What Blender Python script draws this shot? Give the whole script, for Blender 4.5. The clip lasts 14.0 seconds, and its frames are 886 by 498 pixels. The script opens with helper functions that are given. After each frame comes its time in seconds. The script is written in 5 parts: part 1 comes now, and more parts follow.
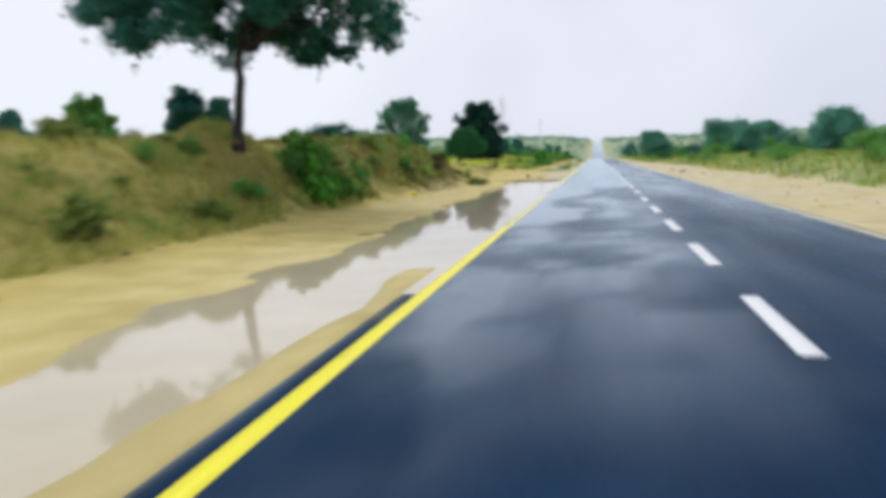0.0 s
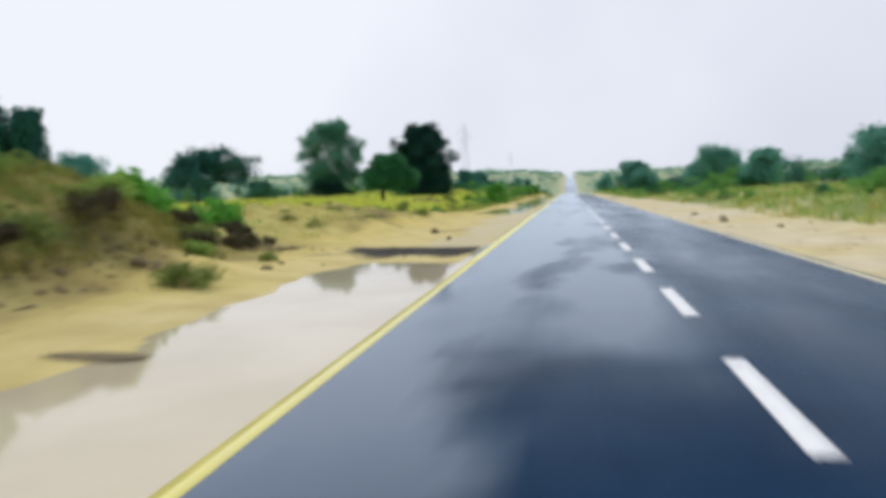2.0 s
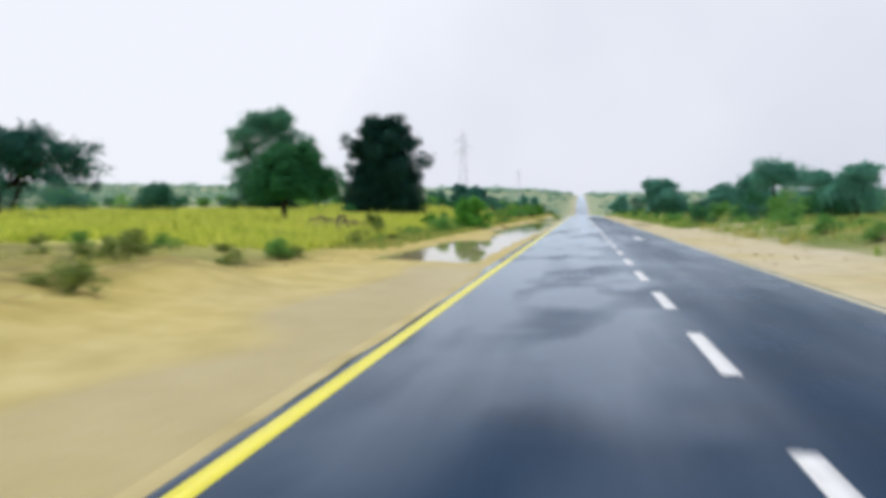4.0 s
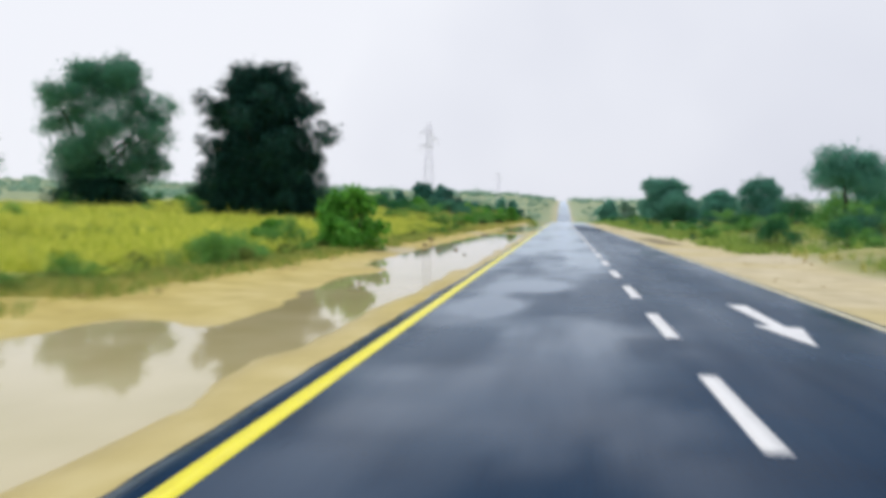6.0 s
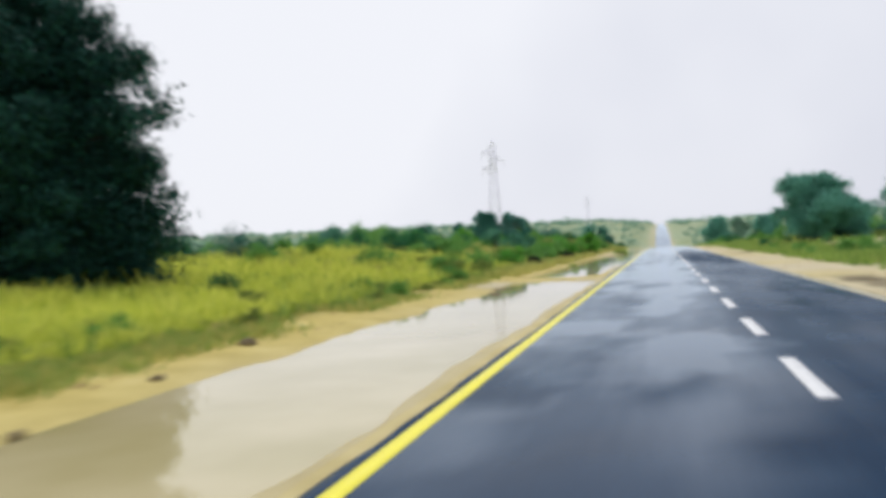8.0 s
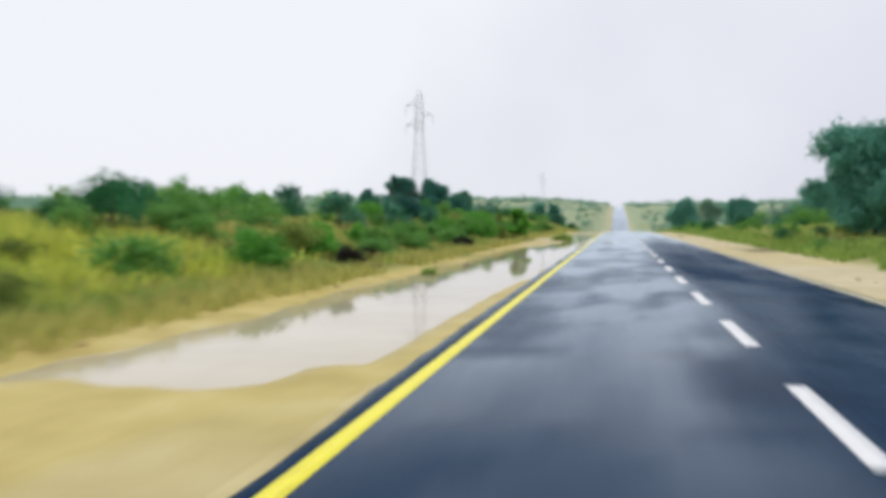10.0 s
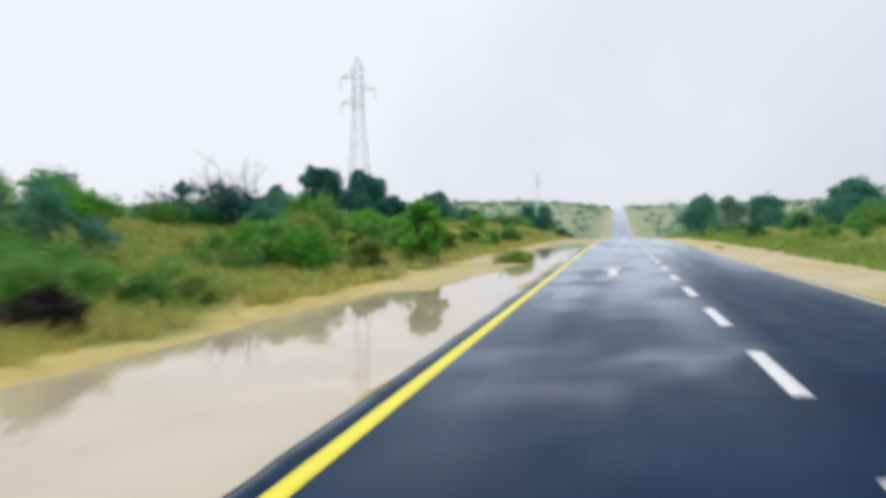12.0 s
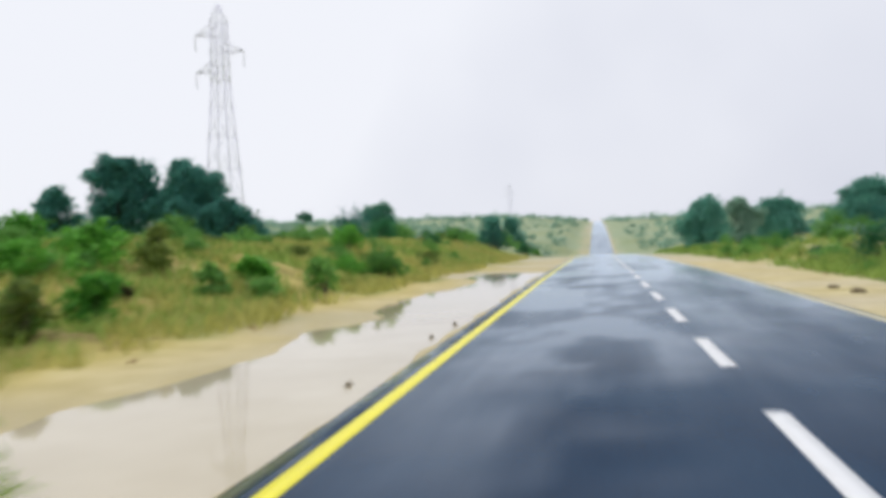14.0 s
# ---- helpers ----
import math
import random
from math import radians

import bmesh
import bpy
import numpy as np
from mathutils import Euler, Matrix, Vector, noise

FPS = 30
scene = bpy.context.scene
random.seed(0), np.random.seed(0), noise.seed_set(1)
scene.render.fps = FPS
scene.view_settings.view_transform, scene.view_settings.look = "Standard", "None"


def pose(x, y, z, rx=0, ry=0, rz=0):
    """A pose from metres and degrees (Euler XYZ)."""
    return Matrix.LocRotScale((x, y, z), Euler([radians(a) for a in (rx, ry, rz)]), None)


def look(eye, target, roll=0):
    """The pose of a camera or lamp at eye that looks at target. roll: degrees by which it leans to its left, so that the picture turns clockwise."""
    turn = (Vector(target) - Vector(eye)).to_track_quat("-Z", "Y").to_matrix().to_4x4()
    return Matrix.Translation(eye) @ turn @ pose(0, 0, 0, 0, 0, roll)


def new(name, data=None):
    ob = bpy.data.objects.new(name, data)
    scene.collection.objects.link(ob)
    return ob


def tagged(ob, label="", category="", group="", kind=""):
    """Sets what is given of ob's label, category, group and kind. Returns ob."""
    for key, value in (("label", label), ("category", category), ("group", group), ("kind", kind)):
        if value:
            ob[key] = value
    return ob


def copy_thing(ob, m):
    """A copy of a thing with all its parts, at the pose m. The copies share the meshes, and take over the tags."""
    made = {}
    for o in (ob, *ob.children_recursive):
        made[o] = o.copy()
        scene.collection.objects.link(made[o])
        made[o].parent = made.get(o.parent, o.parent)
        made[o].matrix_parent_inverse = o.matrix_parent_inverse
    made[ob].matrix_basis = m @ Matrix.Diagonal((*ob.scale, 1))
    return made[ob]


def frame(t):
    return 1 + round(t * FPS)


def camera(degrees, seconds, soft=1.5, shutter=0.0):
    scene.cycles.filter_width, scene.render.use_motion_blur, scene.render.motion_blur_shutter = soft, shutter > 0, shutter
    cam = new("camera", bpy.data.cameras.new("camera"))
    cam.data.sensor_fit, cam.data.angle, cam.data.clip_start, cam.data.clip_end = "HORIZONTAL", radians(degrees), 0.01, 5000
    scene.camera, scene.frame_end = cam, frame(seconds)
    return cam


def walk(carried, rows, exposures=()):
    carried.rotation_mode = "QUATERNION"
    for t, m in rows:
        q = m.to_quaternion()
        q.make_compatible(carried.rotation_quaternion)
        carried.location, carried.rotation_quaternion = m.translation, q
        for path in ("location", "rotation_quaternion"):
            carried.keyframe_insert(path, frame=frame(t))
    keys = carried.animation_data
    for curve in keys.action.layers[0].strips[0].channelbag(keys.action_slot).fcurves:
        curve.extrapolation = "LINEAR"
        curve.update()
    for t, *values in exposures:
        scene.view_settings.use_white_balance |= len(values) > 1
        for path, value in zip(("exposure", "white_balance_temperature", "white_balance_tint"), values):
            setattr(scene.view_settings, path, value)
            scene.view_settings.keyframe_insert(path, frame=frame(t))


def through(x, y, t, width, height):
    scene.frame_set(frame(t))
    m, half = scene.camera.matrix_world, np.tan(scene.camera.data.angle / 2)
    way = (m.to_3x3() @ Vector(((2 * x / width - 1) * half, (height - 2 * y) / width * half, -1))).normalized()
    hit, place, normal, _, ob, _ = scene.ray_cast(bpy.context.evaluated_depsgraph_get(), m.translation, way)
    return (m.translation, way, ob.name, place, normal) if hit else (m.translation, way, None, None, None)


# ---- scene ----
# ---------------------------------------------------------------- camera and its drive
cam = camera(59.03, 14.0, soft=4.8, shutter=0.5)
PATH = [
    (0.0, (-0.036, 0.000, 1.454), (-3.898, 19.490, -0.834), -1.80),
    (0.2, (-0.055, 2.906, 1.454), (-3.791, 22.407, -0.947), -2.86),
    (0.5, (-0.148, 7.265, 1.454), (-3.756, 26.873, -0.132), -2.23),
    (0.7, (-0.049, 10.180, 1.454), (-3.339, 29.878, 0.367), -3.58),
    (1.0, (0.029, 14.553, 1.454), (-3.250, 34.258, 0.481), -2.46),
    (1.2, (-0.014, 17.477, 1.454), (-3.556, 37.131, 0.369), -1.24),
    (1.5, (-0.021, 21.862, 1.454), (-3.239, 41.559, 0.155), -0.44),
    (1.7, (-0.004, 24.794, 1.454), (-2.307, 44.596, -0.153), 0.46),
    (2.0, (0.135, 29.193, 1.454), (-3.081, 48.880, 0.011), -1.94),
    (2.2, (0.144, 32.133, 1.454), (-2.635, 51.891, 0.079), 0.05),
    (2.5, (0.115, 36.543, 1.454), (-2.877, 56.275, 0.143), 1.25),
    (2.7, (0.154, 39.491, 1.454), (-3.097, 59.198, 0.412), 0.87),
    (3.0, (0.163, 43.914, 1.454), (-3.390, 63.570, 0.445), -0.19),
    (5.5, (-0.008, 81.033, 1.454), (-3.206, 100.748, 0.412), 0.82),
    (5.7, (0.057, 84.022, 1.454), (-3.180, 103.749, 0.846), -0.52),
    (6.0, (0.066, 88.505, 1.454), (-2.908, 108.260, 0.517), 1.34),
    (6.2, (0.060, 91.500, 1.454), (-3.169, 111.225, 0.760), -0.73),
    (6.5, (0.034, 95.992, 1.454), (-3.416, 115.676, 0.659), -2.00),
    (6.7, (0.055, 98.992, 1.454), (-3.738, 118.628, 1.619), -2.68),
    (7.0, (0.055, 103.492, 1.454), (-3.916, 123.093, 1.262), -3.00),
    (7.2, (0.021, 106.497, 1.454), (-4.378, 126.007, 1.439), -5.06),
    (7.5, (0.039, 111.005, 1.454), (-4.772, 130.418, 1.503), -2.92),
    (7.7, (0.049, 114.015, 1.454), (-4.834, 133.409, 1.679), -3.40),
    (8.0, (0.103, 118.531, 1.454), (-5.257, 137.799, 1.454), -2.78),
    (10.5, (-0.126, 156.315, 1.454), (-4.322, 175.856, 0.724), 0.17),
    (10.7, (-0.105, 159.348, 1.454), (-4.256, 178.912, 1.662), -1.70),
    (11.0, (-0.134, 163.898, 1.454), (-4.995, 183.298, 1.400), -1.53),
    (11.2, (-0.066, 166.934, 1.454), (-4.750, 186.374, 1.072), -1.51),
    (11.5, (0.013, 171.488, 1.454), (-4.565, 190.952, 1.032), -2.30),
    (11.7, (-0.061, 174.526, 1.454), (-4.565, 194.012, 1.395), -2.63),
    (12.0, (-0.053, 179.084, 1.454), (-4.407, 198.596, 0.887), -0.80),
    (12.2, (-0.041, 182.125, 1.454), (-4.290, 201.665, 1.085), -1.23),
    (12.5, (-0.063, 186.686, 1.454), (-4.376, 206.204, 0.785), 0.23),
    (12.7, (-0.005, 189.729, 1.454), (-3.789, 209.365, 1.143), -0.34),
    (13.0, (0.061, 194.293, 1.454), (-4.051, 213.861, 1.036), -0.06),
    (13.2, (0.067, 197.337, 1.454), (-4.277, 216.860, 1.405), -0.83),
    (13.5, (0.001, 201.904, 1.454), (-3.911, 221.506, 0.788), 1.66),
    (13.7, (0.075, 204.950, 1.454), (-3.460, 224.630, 1.024), -0.69),
    (14.0, (0.087, 209.518, 1.454), (-3.781, 229.140, 1.293), -2.08),
]
walk(cam, [(t, look(eye, target, roll)) for t, eye, target, roll in PATH], exposures=[(0.0, 0.03, 6080, 8.0), (0.5, 0.03, 6030, 8.0), (1.2, 0.03, 6150, 8.0), (3.0, 0.03, 6130, 8.0), (5.5, 0.03, 6220, 8.0), (7.0, 0.02, 6290, 8.0), (14.0, 0.02, 6250, 8.0)])

# ---------------------------------------------------------------- world and light
SUN_EL, SUN_AZ = radians(66), radians(-25)
world = bpy.data.worlds.new("overcast_sky")
scene.world = world
world.use_nodes = True
nt = world.node_tree
bg = nt.nodes["Background"]
sky = nt.nodes.new("ShaderNodeTexSky")
sky.sky_type, sky.sun_disc = "NISHITA", False
sky.sun_elevation, sky.sun_rotation = SUN_EL, SUN_AZ
sky.air_density, sky.dust_density, sky.ozone_density = 1.0, 4.0, 1.0
tc = nt.nodes.new("ShaderNodeTexCoord")
cl = nt.nodes.new("ShaderNodeTexNoise")
cl.inputs["Scale"].default_value, cl.inputs["Detail"].default_value = 1.3, 4.0
ramp = nt.nodes.new("ShaderNodeValToRGB")
ramp.color_ramp.elements[0].position, ramp.color_ramp.elements[0].color = 0.28, (6.55, 6.55, 7.35, 1)
ramp.color_ramp.elements[1].position, ramp.color_ramp.elements[1].color = 0.70, (9.1, 8.95, 9.3, 1)
skymix = nt.nodes.new("ShaderNodeMix")
skymix.data_type = "RGBA"
skymix.inputs["Factor"].default_value = 0.97
nt.links.new(tc.outputs["Generated"], cl.inputs["Vector"])
sep = nt.nodes.new("ShaderNodeSeparateXYZ")
nt.links.new(tc.outputs["Generated"], sep.inputs[0])
side = nt.nodes.new("ShaderNodeMath")
side.operation = "MULTIPLY_ADD"
side.inputs[1].default_value = -0.42
nt.links.new(sep.outputs["X"], side.inputs[0])
nt.links.new(cl.outputs["Fac"], side.inputs[2])
nt.links.new(side.outputs[0], ramp.inputs["Fac"])
nt.links.new(sky.outputs["Color"], skymix.inputs["A"])
nt.links.new(ramp.outputs["Color"], skymix.inputs["B"])
nt.links.new(skymix.outputs["Result"], bg.inputs["Color"])
bg.inputs["Strength"].default_value = 0.1
sun = new("sun", bpy.data.lights.new("sun", "SUN"))
sun.data.energy, sun.data.angle, sun.data.color = 1.1, radians(25), (1.0, 0.95, 0.87)
sun.matrix_world = look((math.sin(SUN_AZ) * math.cos(SUN_EL) * 50, math.cos(SUN_AZ) * math.cos(SUN_EL) * 50, math.sin(SUN_EL) * 50), (0, 0, 0))


# ---------------------------------------------------------------- materials
def shader(name):
    m = bpy.data.materials.new(name)
    m.use_nodes = True
    return m, m.node_tree, m.node_tree.nodes["Principled BSDF"]


def add(t, kind, **values):
    n = t.nodes.new("ShaderNode" + kind)
    for key, v in values.items():
        n.inputs[key.replace("_", " ")].default_value = v
    return n


def noise_tex(t, scale, detail=5.0, rough=0.55, stretch=None):
    co = add(t, "TexCoord")
    n = add(t, "TexNoise", Scale=scale, Detail=detail, Roughness=rough)
    if stretch:
        mp = add(t, "Mapping", Scale=stretch)
        t.links.new(co.outputs["Object"], mp.inputs["Vector"])
        t.links.new(mp.outputs["Vector"], n.inputs["Vector"])
    else:
        t.links.new(co.outputs["Object"], n.inputs["Vector"])
    return n.outputs["Fac"]


def ramp_of(t, fac, stops):
    r = add(t, "ValToRGB")
    el = r.color_ramp.elements
    while len(el) < len(stops):
        el.new(0.5)
    for e, (p, c) in zip(el, stops):
        e.position, e.color = p, (*c, 1)
    t.links.new(fac, r.inputs["Fac"])
    return r.outputs["Color"]


def mix_col(t, fac, a, b):
    n = add(t, "Mix")
    n.data_type = "RGBA"
    for s, v in (("Factor", fac), ("A", a), ("B", b)):
        if isinstance(v, (float, int)):
            n.inputs[s].default_value = v
        elif isinstance(v, tuple):
            n.inputs[s].default_value = (*v, 1)
        else:
            t.links.new(v, n.inputs[s])
    return n.outputs["Result"]


def calc(t, op, a, b=0.0, c=0.0):
    n = add(t, "Math")
    n.operation = op
    for i, v in enumerate((a, b, c)):
        if isinstance(v, (float, int)):
            n.inputs[i].default_value = v
        else:
            t.links.new(v, n.inputs[i])
    return n.outputs[0]


def attr(t, name):
    n = add(t, "Attribute")
    n.attribute_name = name
    return n.outputs["Fac"]


def bump(t, p, height, strength, distance):
    b = add(t, "Bump", Strength=strength, Distance=distance)
    t.links.new(height, b.inputs["Height"])
    t.links.new(b.outputs["Normal"], p.inputs["Normal"])


def ground_material():
    m, t, p = shader("desert_ground")
    fine, mid, big = noise_tex(t, 9.0, 8), noise_tex(t, 1.1, 6), noise_tex(t, 0.16, 5)
    sand = ramp_of(t, mid, [(0.3, (0.48, 0.38, 0.09)), (0.55, (0.62, 0.505, 0.145)), (0.75, (0.70, 0.60, 0.235))])
    sand = mix_col(t, calc(t, "MULTIPLY", fine, 0.35), sand, (0.33, 0.25, 0.075))
    sand = mix_col(t, attr(t, "pale"), sand, ramp_of(t, mid, [(0.3, (0.50, 0.43, 0.27)), (0.7, (0.68, 0.60, 0.43))]))
    soil = ramp_of(t, mid, [(0.34, (0.050, 0.040, 0.016)), (0.5, (0.19, 0.16, 0.045)), (0.70, (0.41, 0.36, 0.105))])
    grass = ramp_of(t, calc(t, "ADD", calc(t, "MULTIPLY", fine, 0.5), calc(t, "MULTIPLY", big, 0.5)),
                    [(0.36, (0.08, 0.14, 0.030)), (0.5, (0.21, 0.25, 0.055)), (0.64, (0.42, 0.40, 0.10))])
    c = mix_col(t, attr(t, "bank"), sand, soil)
    c = mix_col(t, attr(t, "grass"), c, grass)
    c = mix_col(t, attr(t, "damp_reflect"), c, ramp_of(t, fine, [(0.35, (0.035, 0.026, 0.013)), (0.65, (0.16, 0.12, 0.055))]))
    # far scrub land, its colour also paled to stand in for haze
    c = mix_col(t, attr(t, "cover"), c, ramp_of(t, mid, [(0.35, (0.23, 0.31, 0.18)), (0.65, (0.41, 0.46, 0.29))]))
    c = mix_col(t, attr(t, "field"), c, ramp_of(t, mid, [(0.3, (0.48, 0.50, 0.10)), (0.6, (0.80, 0.76, 0.22))]))
    wet = attr(t, "wet")
    c = mix_col(t, calc(t, "MULTIPLY", wet, 0.75), c, (0.42, 0.335, 0.13))
    c = mix_col(t, attr(t, "tar"), c, ramp_of(t, fine, [(0.35, (0.012, 0.012, 0.014)), (0.6, (0.035, 0.030, 0.022)), (0.78, (0.075, 0.06, 0.033))]))
    t.links.new(c, p.inputs["Base Color"])
    t.links.new(calc(t, "SUBTRACT", 0.9, calc(t, "MULTIPLY", wet, 0.62)), p.inputs["Roughness"])
    p.inputs["Specular IOR Level"].default_value = 0.3
    bump(t, p, calc(t, "ADD", mid, calc(t, "MULTIPLY", fine, 0.35)), 0.55, 0.12)
    return m


def asphalt_material():
    m, t, p = shader("wet_asphalt")
    grit, patch, streak = noise_tex(t, 45.0, 3), noise_tex(t, 0.55, 5), noise_tex(t, 0.9, 4, 0.5, (1.0, 0.09, 1.0))
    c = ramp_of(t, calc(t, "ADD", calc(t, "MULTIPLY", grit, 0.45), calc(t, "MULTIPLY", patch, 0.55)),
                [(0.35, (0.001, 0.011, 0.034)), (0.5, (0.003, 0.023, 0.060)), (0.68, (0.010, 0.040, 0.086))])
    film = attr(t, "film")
    # where water stands, the sky's sheen is partly painted in as pale blue-grey
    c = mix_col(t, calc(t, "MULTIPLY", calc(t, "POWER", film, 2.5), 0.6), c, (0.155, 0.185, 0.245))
    t.links.new(c, p.inputs["Base Color"])
    dry = calc(t, "ADD", calc(t, "MULTIPLY", patch, 0.45), calc(t, "MULTIPLY", streak, 0.45))
    mr = add(t, "MapRange")
    for s, v in (("From Min", 0.33), ("From Max", 0.58), ("To Min", 0.15), ("To Max", 0.38)):
        mr.inputs[s].default_value = v
    t.links.new(dry, mr.inputs["Value"])
    rough = calc(t, "MULTIPLY", mr.outputs["Result"], calc(t, "SUBTRACT", 1.0, calc(t, "MULTIPLY", film, 0.9)))
    bump(t, p, calc(t, "MULTIPLY", grit, calc(t, "SUBTRACT", 1.0, film)), 0.18, 0.01)
    p.inputs["Specular IOR Level"].default_value = 0.0
    # a thin film of rain water over the stones, which shows least where one looks steeply down on it
    wetness = add(t, "BsdfAnisotropic", Color=(0.84, 0.925, 1.0, 1))
    t.links.new(rough, wetness.inputs["Roughness"])
    fres = add(t, "Fresnel", IOR=1.36)
    lw = add(t, "LayerWeight", Blend=0.5)
    graze = calc(t, "MULTIPLY_ADD", calc(t, "POWER", lw.outputs["Facing"], 5.0), 1.15, 0.18)
    cloud = add(t, "MapRange")
    for s, v in (("From Min", 0.36), ("From Max", 0.62), ("To Min", 0.72), ("To Max", 1.28)):
        cloud.inputs[s].default_value = v
    t.links.new(noise_tex(t, 0.5, 5, 0.55, (1.0, 0.14, 1.0)), cloud.inputs["Value"])
    graze = calc(t, "MULTIPLY", graze, cloud.outputs["Result"])
    gloss = calc(t, "MULTIPLY", calc(t, "SUBTRACT", 1.15, mr.outputs["Result"]), graze)
    gloss = calc(t, "MULTIPLY", gloss, calc(t, "MULTIPLY_ADD", film, 1.95, 0.38))
    gloss = calc(t, "MINIMUM", calc(t, "ADD", gloss, calc(t, "MULTIPLY", film, 0.2)), 1.0)
    mx = add(t, "MixShader")
    t.links.new(calc(t, "MULTIPLY", gloss, fres.outputs[0]), mx.inputs[0])
    t.links.new(p.outputs[0], mx.inputs[1])
    t.links.new(wetness.outputs[0], mx.inputs[2])
    t.links.new(mx.outputs[0], t.nodes["Material Output"].inputs["Surface"])
    return m


def paint_material(name, colour, worn):
    m, t, p = shader(name)
    n = noise_tex(t, 6.0, 8, 0.7)
    c = ramp_of(t, n, [(0.30, worn), (0.42, colour), (0.8, tuple(min(1, v * 1.08) for v in colour))])
    under = calc(t, "POWER", calc(t, "MAXIMUM", attr(t, "film"), 0.0), 3.0)
    c = mix_col(t, calc(t, "MULTIPLY", under, 0.6), c, (0.58, 0.54, 0.36))
    t.links.new(c, p.inputs["Base Color"])
    t.links.new(calc(t, "MULTIPLY_ADD", under, -0.33, 0.4), p.inputs["Roughness"])
    bump(t, p, n, 0.15, 0.004)
    return m


def water_material(name, dark, light):
    m, t, p = shader(name)
    n = noise_tex(t, 0.5, 3)
    t.links.new(ramp_of(t, n, [(0.3, dark), (0.7, light)]), p.inputs["Base Color"])
    p.inputs["Roughness"].default_value = 0.035
    p.inputs["IOR"].default_value = 1.38
    bump(t, p, noise_tex(t, 1.6, 3), 0.02, 0.03)
    return m


def leaf_material(name, dark, light, through=0.32):
    m, t, p = shader(name)
    geo = add(t, "NewGeometry")
    info = add(t, "ObjectInfo")
    f = calc(t, "ADD", calc(t, "MULTIPLY", geo.outputs["Random Per Island"], 0.65), calc(t, "MULTIPLY", info.outputs["Random"], 0.35))
    c = ramp_of(t, f, [(0.05, dark), (0.95, light)])
    t.links.new(c, p.inputs["Base Color"])
    p.inputs["Roughness"].default_value = 0.5
    p.inputs["Specular IOR Level"].default_value = 0.12
    tr = add(t, "BsdfTranslucent")
    t.links.new(c, tr.inputs["Color"])
    mx = add(t, "MixShader", Fac=through)
    t.links.new(p.outputs[0], mx.inputs[1])
    t.links.new(tr.outputs[0], mx.inputs[2])
    t.links.new(mx.outputs[0], t.nodes["Material Output"].inputs["Surface"])
    return m


def bark_material(name, a, b):
    m, t, p = shader(name)
    n = noise_tex(t, 7.0, 8, 0.65, (1, 1, 0.25))
    t.links.new(ramp_of(t, n, [(0.3, a), (0.7, b)]), p.inputs["Base Color"])
    p.inputs["Roughness"].default_value = 0.9
    bump(t, p, n, 0.7, 0.03)
    return m


def plain_material(name, a, b, scale, rough, metal=0.0):
    m, t, p = shader(name)
    n = noise_tex(t, scale, 7, 0.65)
    t.links.new(ramp_of(t, n, [(0.3, a), (0.7, b)]), p.inputs["Base Color"])
    p.inputs["Roughness"].default_value, p.inputs["Metallic"].default_value = rough, metal
    bump(t, p, n, 0.4, 0.02)
    return m


GROUND = ground_material()
ASPHALT = asphalt_material()
YELLOW = paint_material("yellow_road_paint", (0.95, 0.85, 0.012), (0.60, 0.50, 0.03))
PALE_YELLOW = paint_material("faded_yellow_paint", (0.62, 0.57, 0.36), (0.12, 0.12, 0.11))
WHITE = paint_material("white_road_paint", (0.80, 0.80, 0.80), (0.36, 0.36, 0.37))
WATER = water_material("muddy_water", (0.51, 0.435, 0.285), (0.62, 0.54, 0.39))
WATER_OLIVE = water_material("olive_muddy_water", (0.46, 0.40, 0.185), (0.60, 0.52, 0.30))
LEAF_DARK = leaf_material("dark_acacia_leaves", (0.009, 0.047, 0.041), (0.085, 0.30, 0.235))
LEAF_BLACKTHORN = leaf_material("blackthorn_leaves", (0.003, 0.018, 0.015), (0.058, 0.20, 0.155))
LEAF_MID = leaf_material("grey_green_leaves", (0.045, 0.165, 0.105), (0.17, 0.43, 0.28))
# leaves of far plants: the haze is put into this paler green
LEAF_HAZED = leaf_material("haze_paled_scrub", (0.17, 0.31, 0.22), (0.38, 0.57, 0.43))
LEAF_TEAL = leaf_material("teal_green_leaves", (0.07, 0.235, 0.175), (0.22, 0.53, 0.40))
LEAF_DEEPTEAL = leaf_material("deep_teal_leaves", (0.03, 0.135, 0.11), (0.15, 0.43, 0.335))
LEAF_LIME = leaf_material("lime_weed_leaves", (0.17, 0.25, 0.045), (0.46, 0.55, 0.16))
LEAF_PALELIME = leaf_material("pale_lime_leaves", (0.25, 0.31, 0.085), (0.60, 0.64, 0.25))
LEAF_OLIVEDARK = leaf_material("deep_green_leaves", (0.015, 0.075, 0.035), (0.085, 0.32, 0.125))
LEAF_FRESH = leaf_material("fresh_green_leaves", (0.065, 0.25, 0.035), (0.25, 0.60, 0.09))
LEAF_SAGE = leaf_material("sage_green_leaves", (0.075, 0.225, 0.045), (0.28, 0.55, 0.135))
LEAF_OLIVE = leaf_material("olive_scrub_leaves", (0.09, 0.15, 0.032), (0.32, 0.40, 0.10))
LEAF_CHAR = leaf_material("blackened_brush", (0.012, 0.010, 0.010), (0.05, 0.042, 0.036), 0.05)
LEAF_DEAD = leaf_material("withered_brush", (0.03, 0.027, 0.014), (0.11, 0.092, 0.045), 0.05)
GRASS_YELLOW = leaf_material("yellow_grass", (0.40, 0.51, 0.055), (0.94, 0.94, 0.21), 0.44)
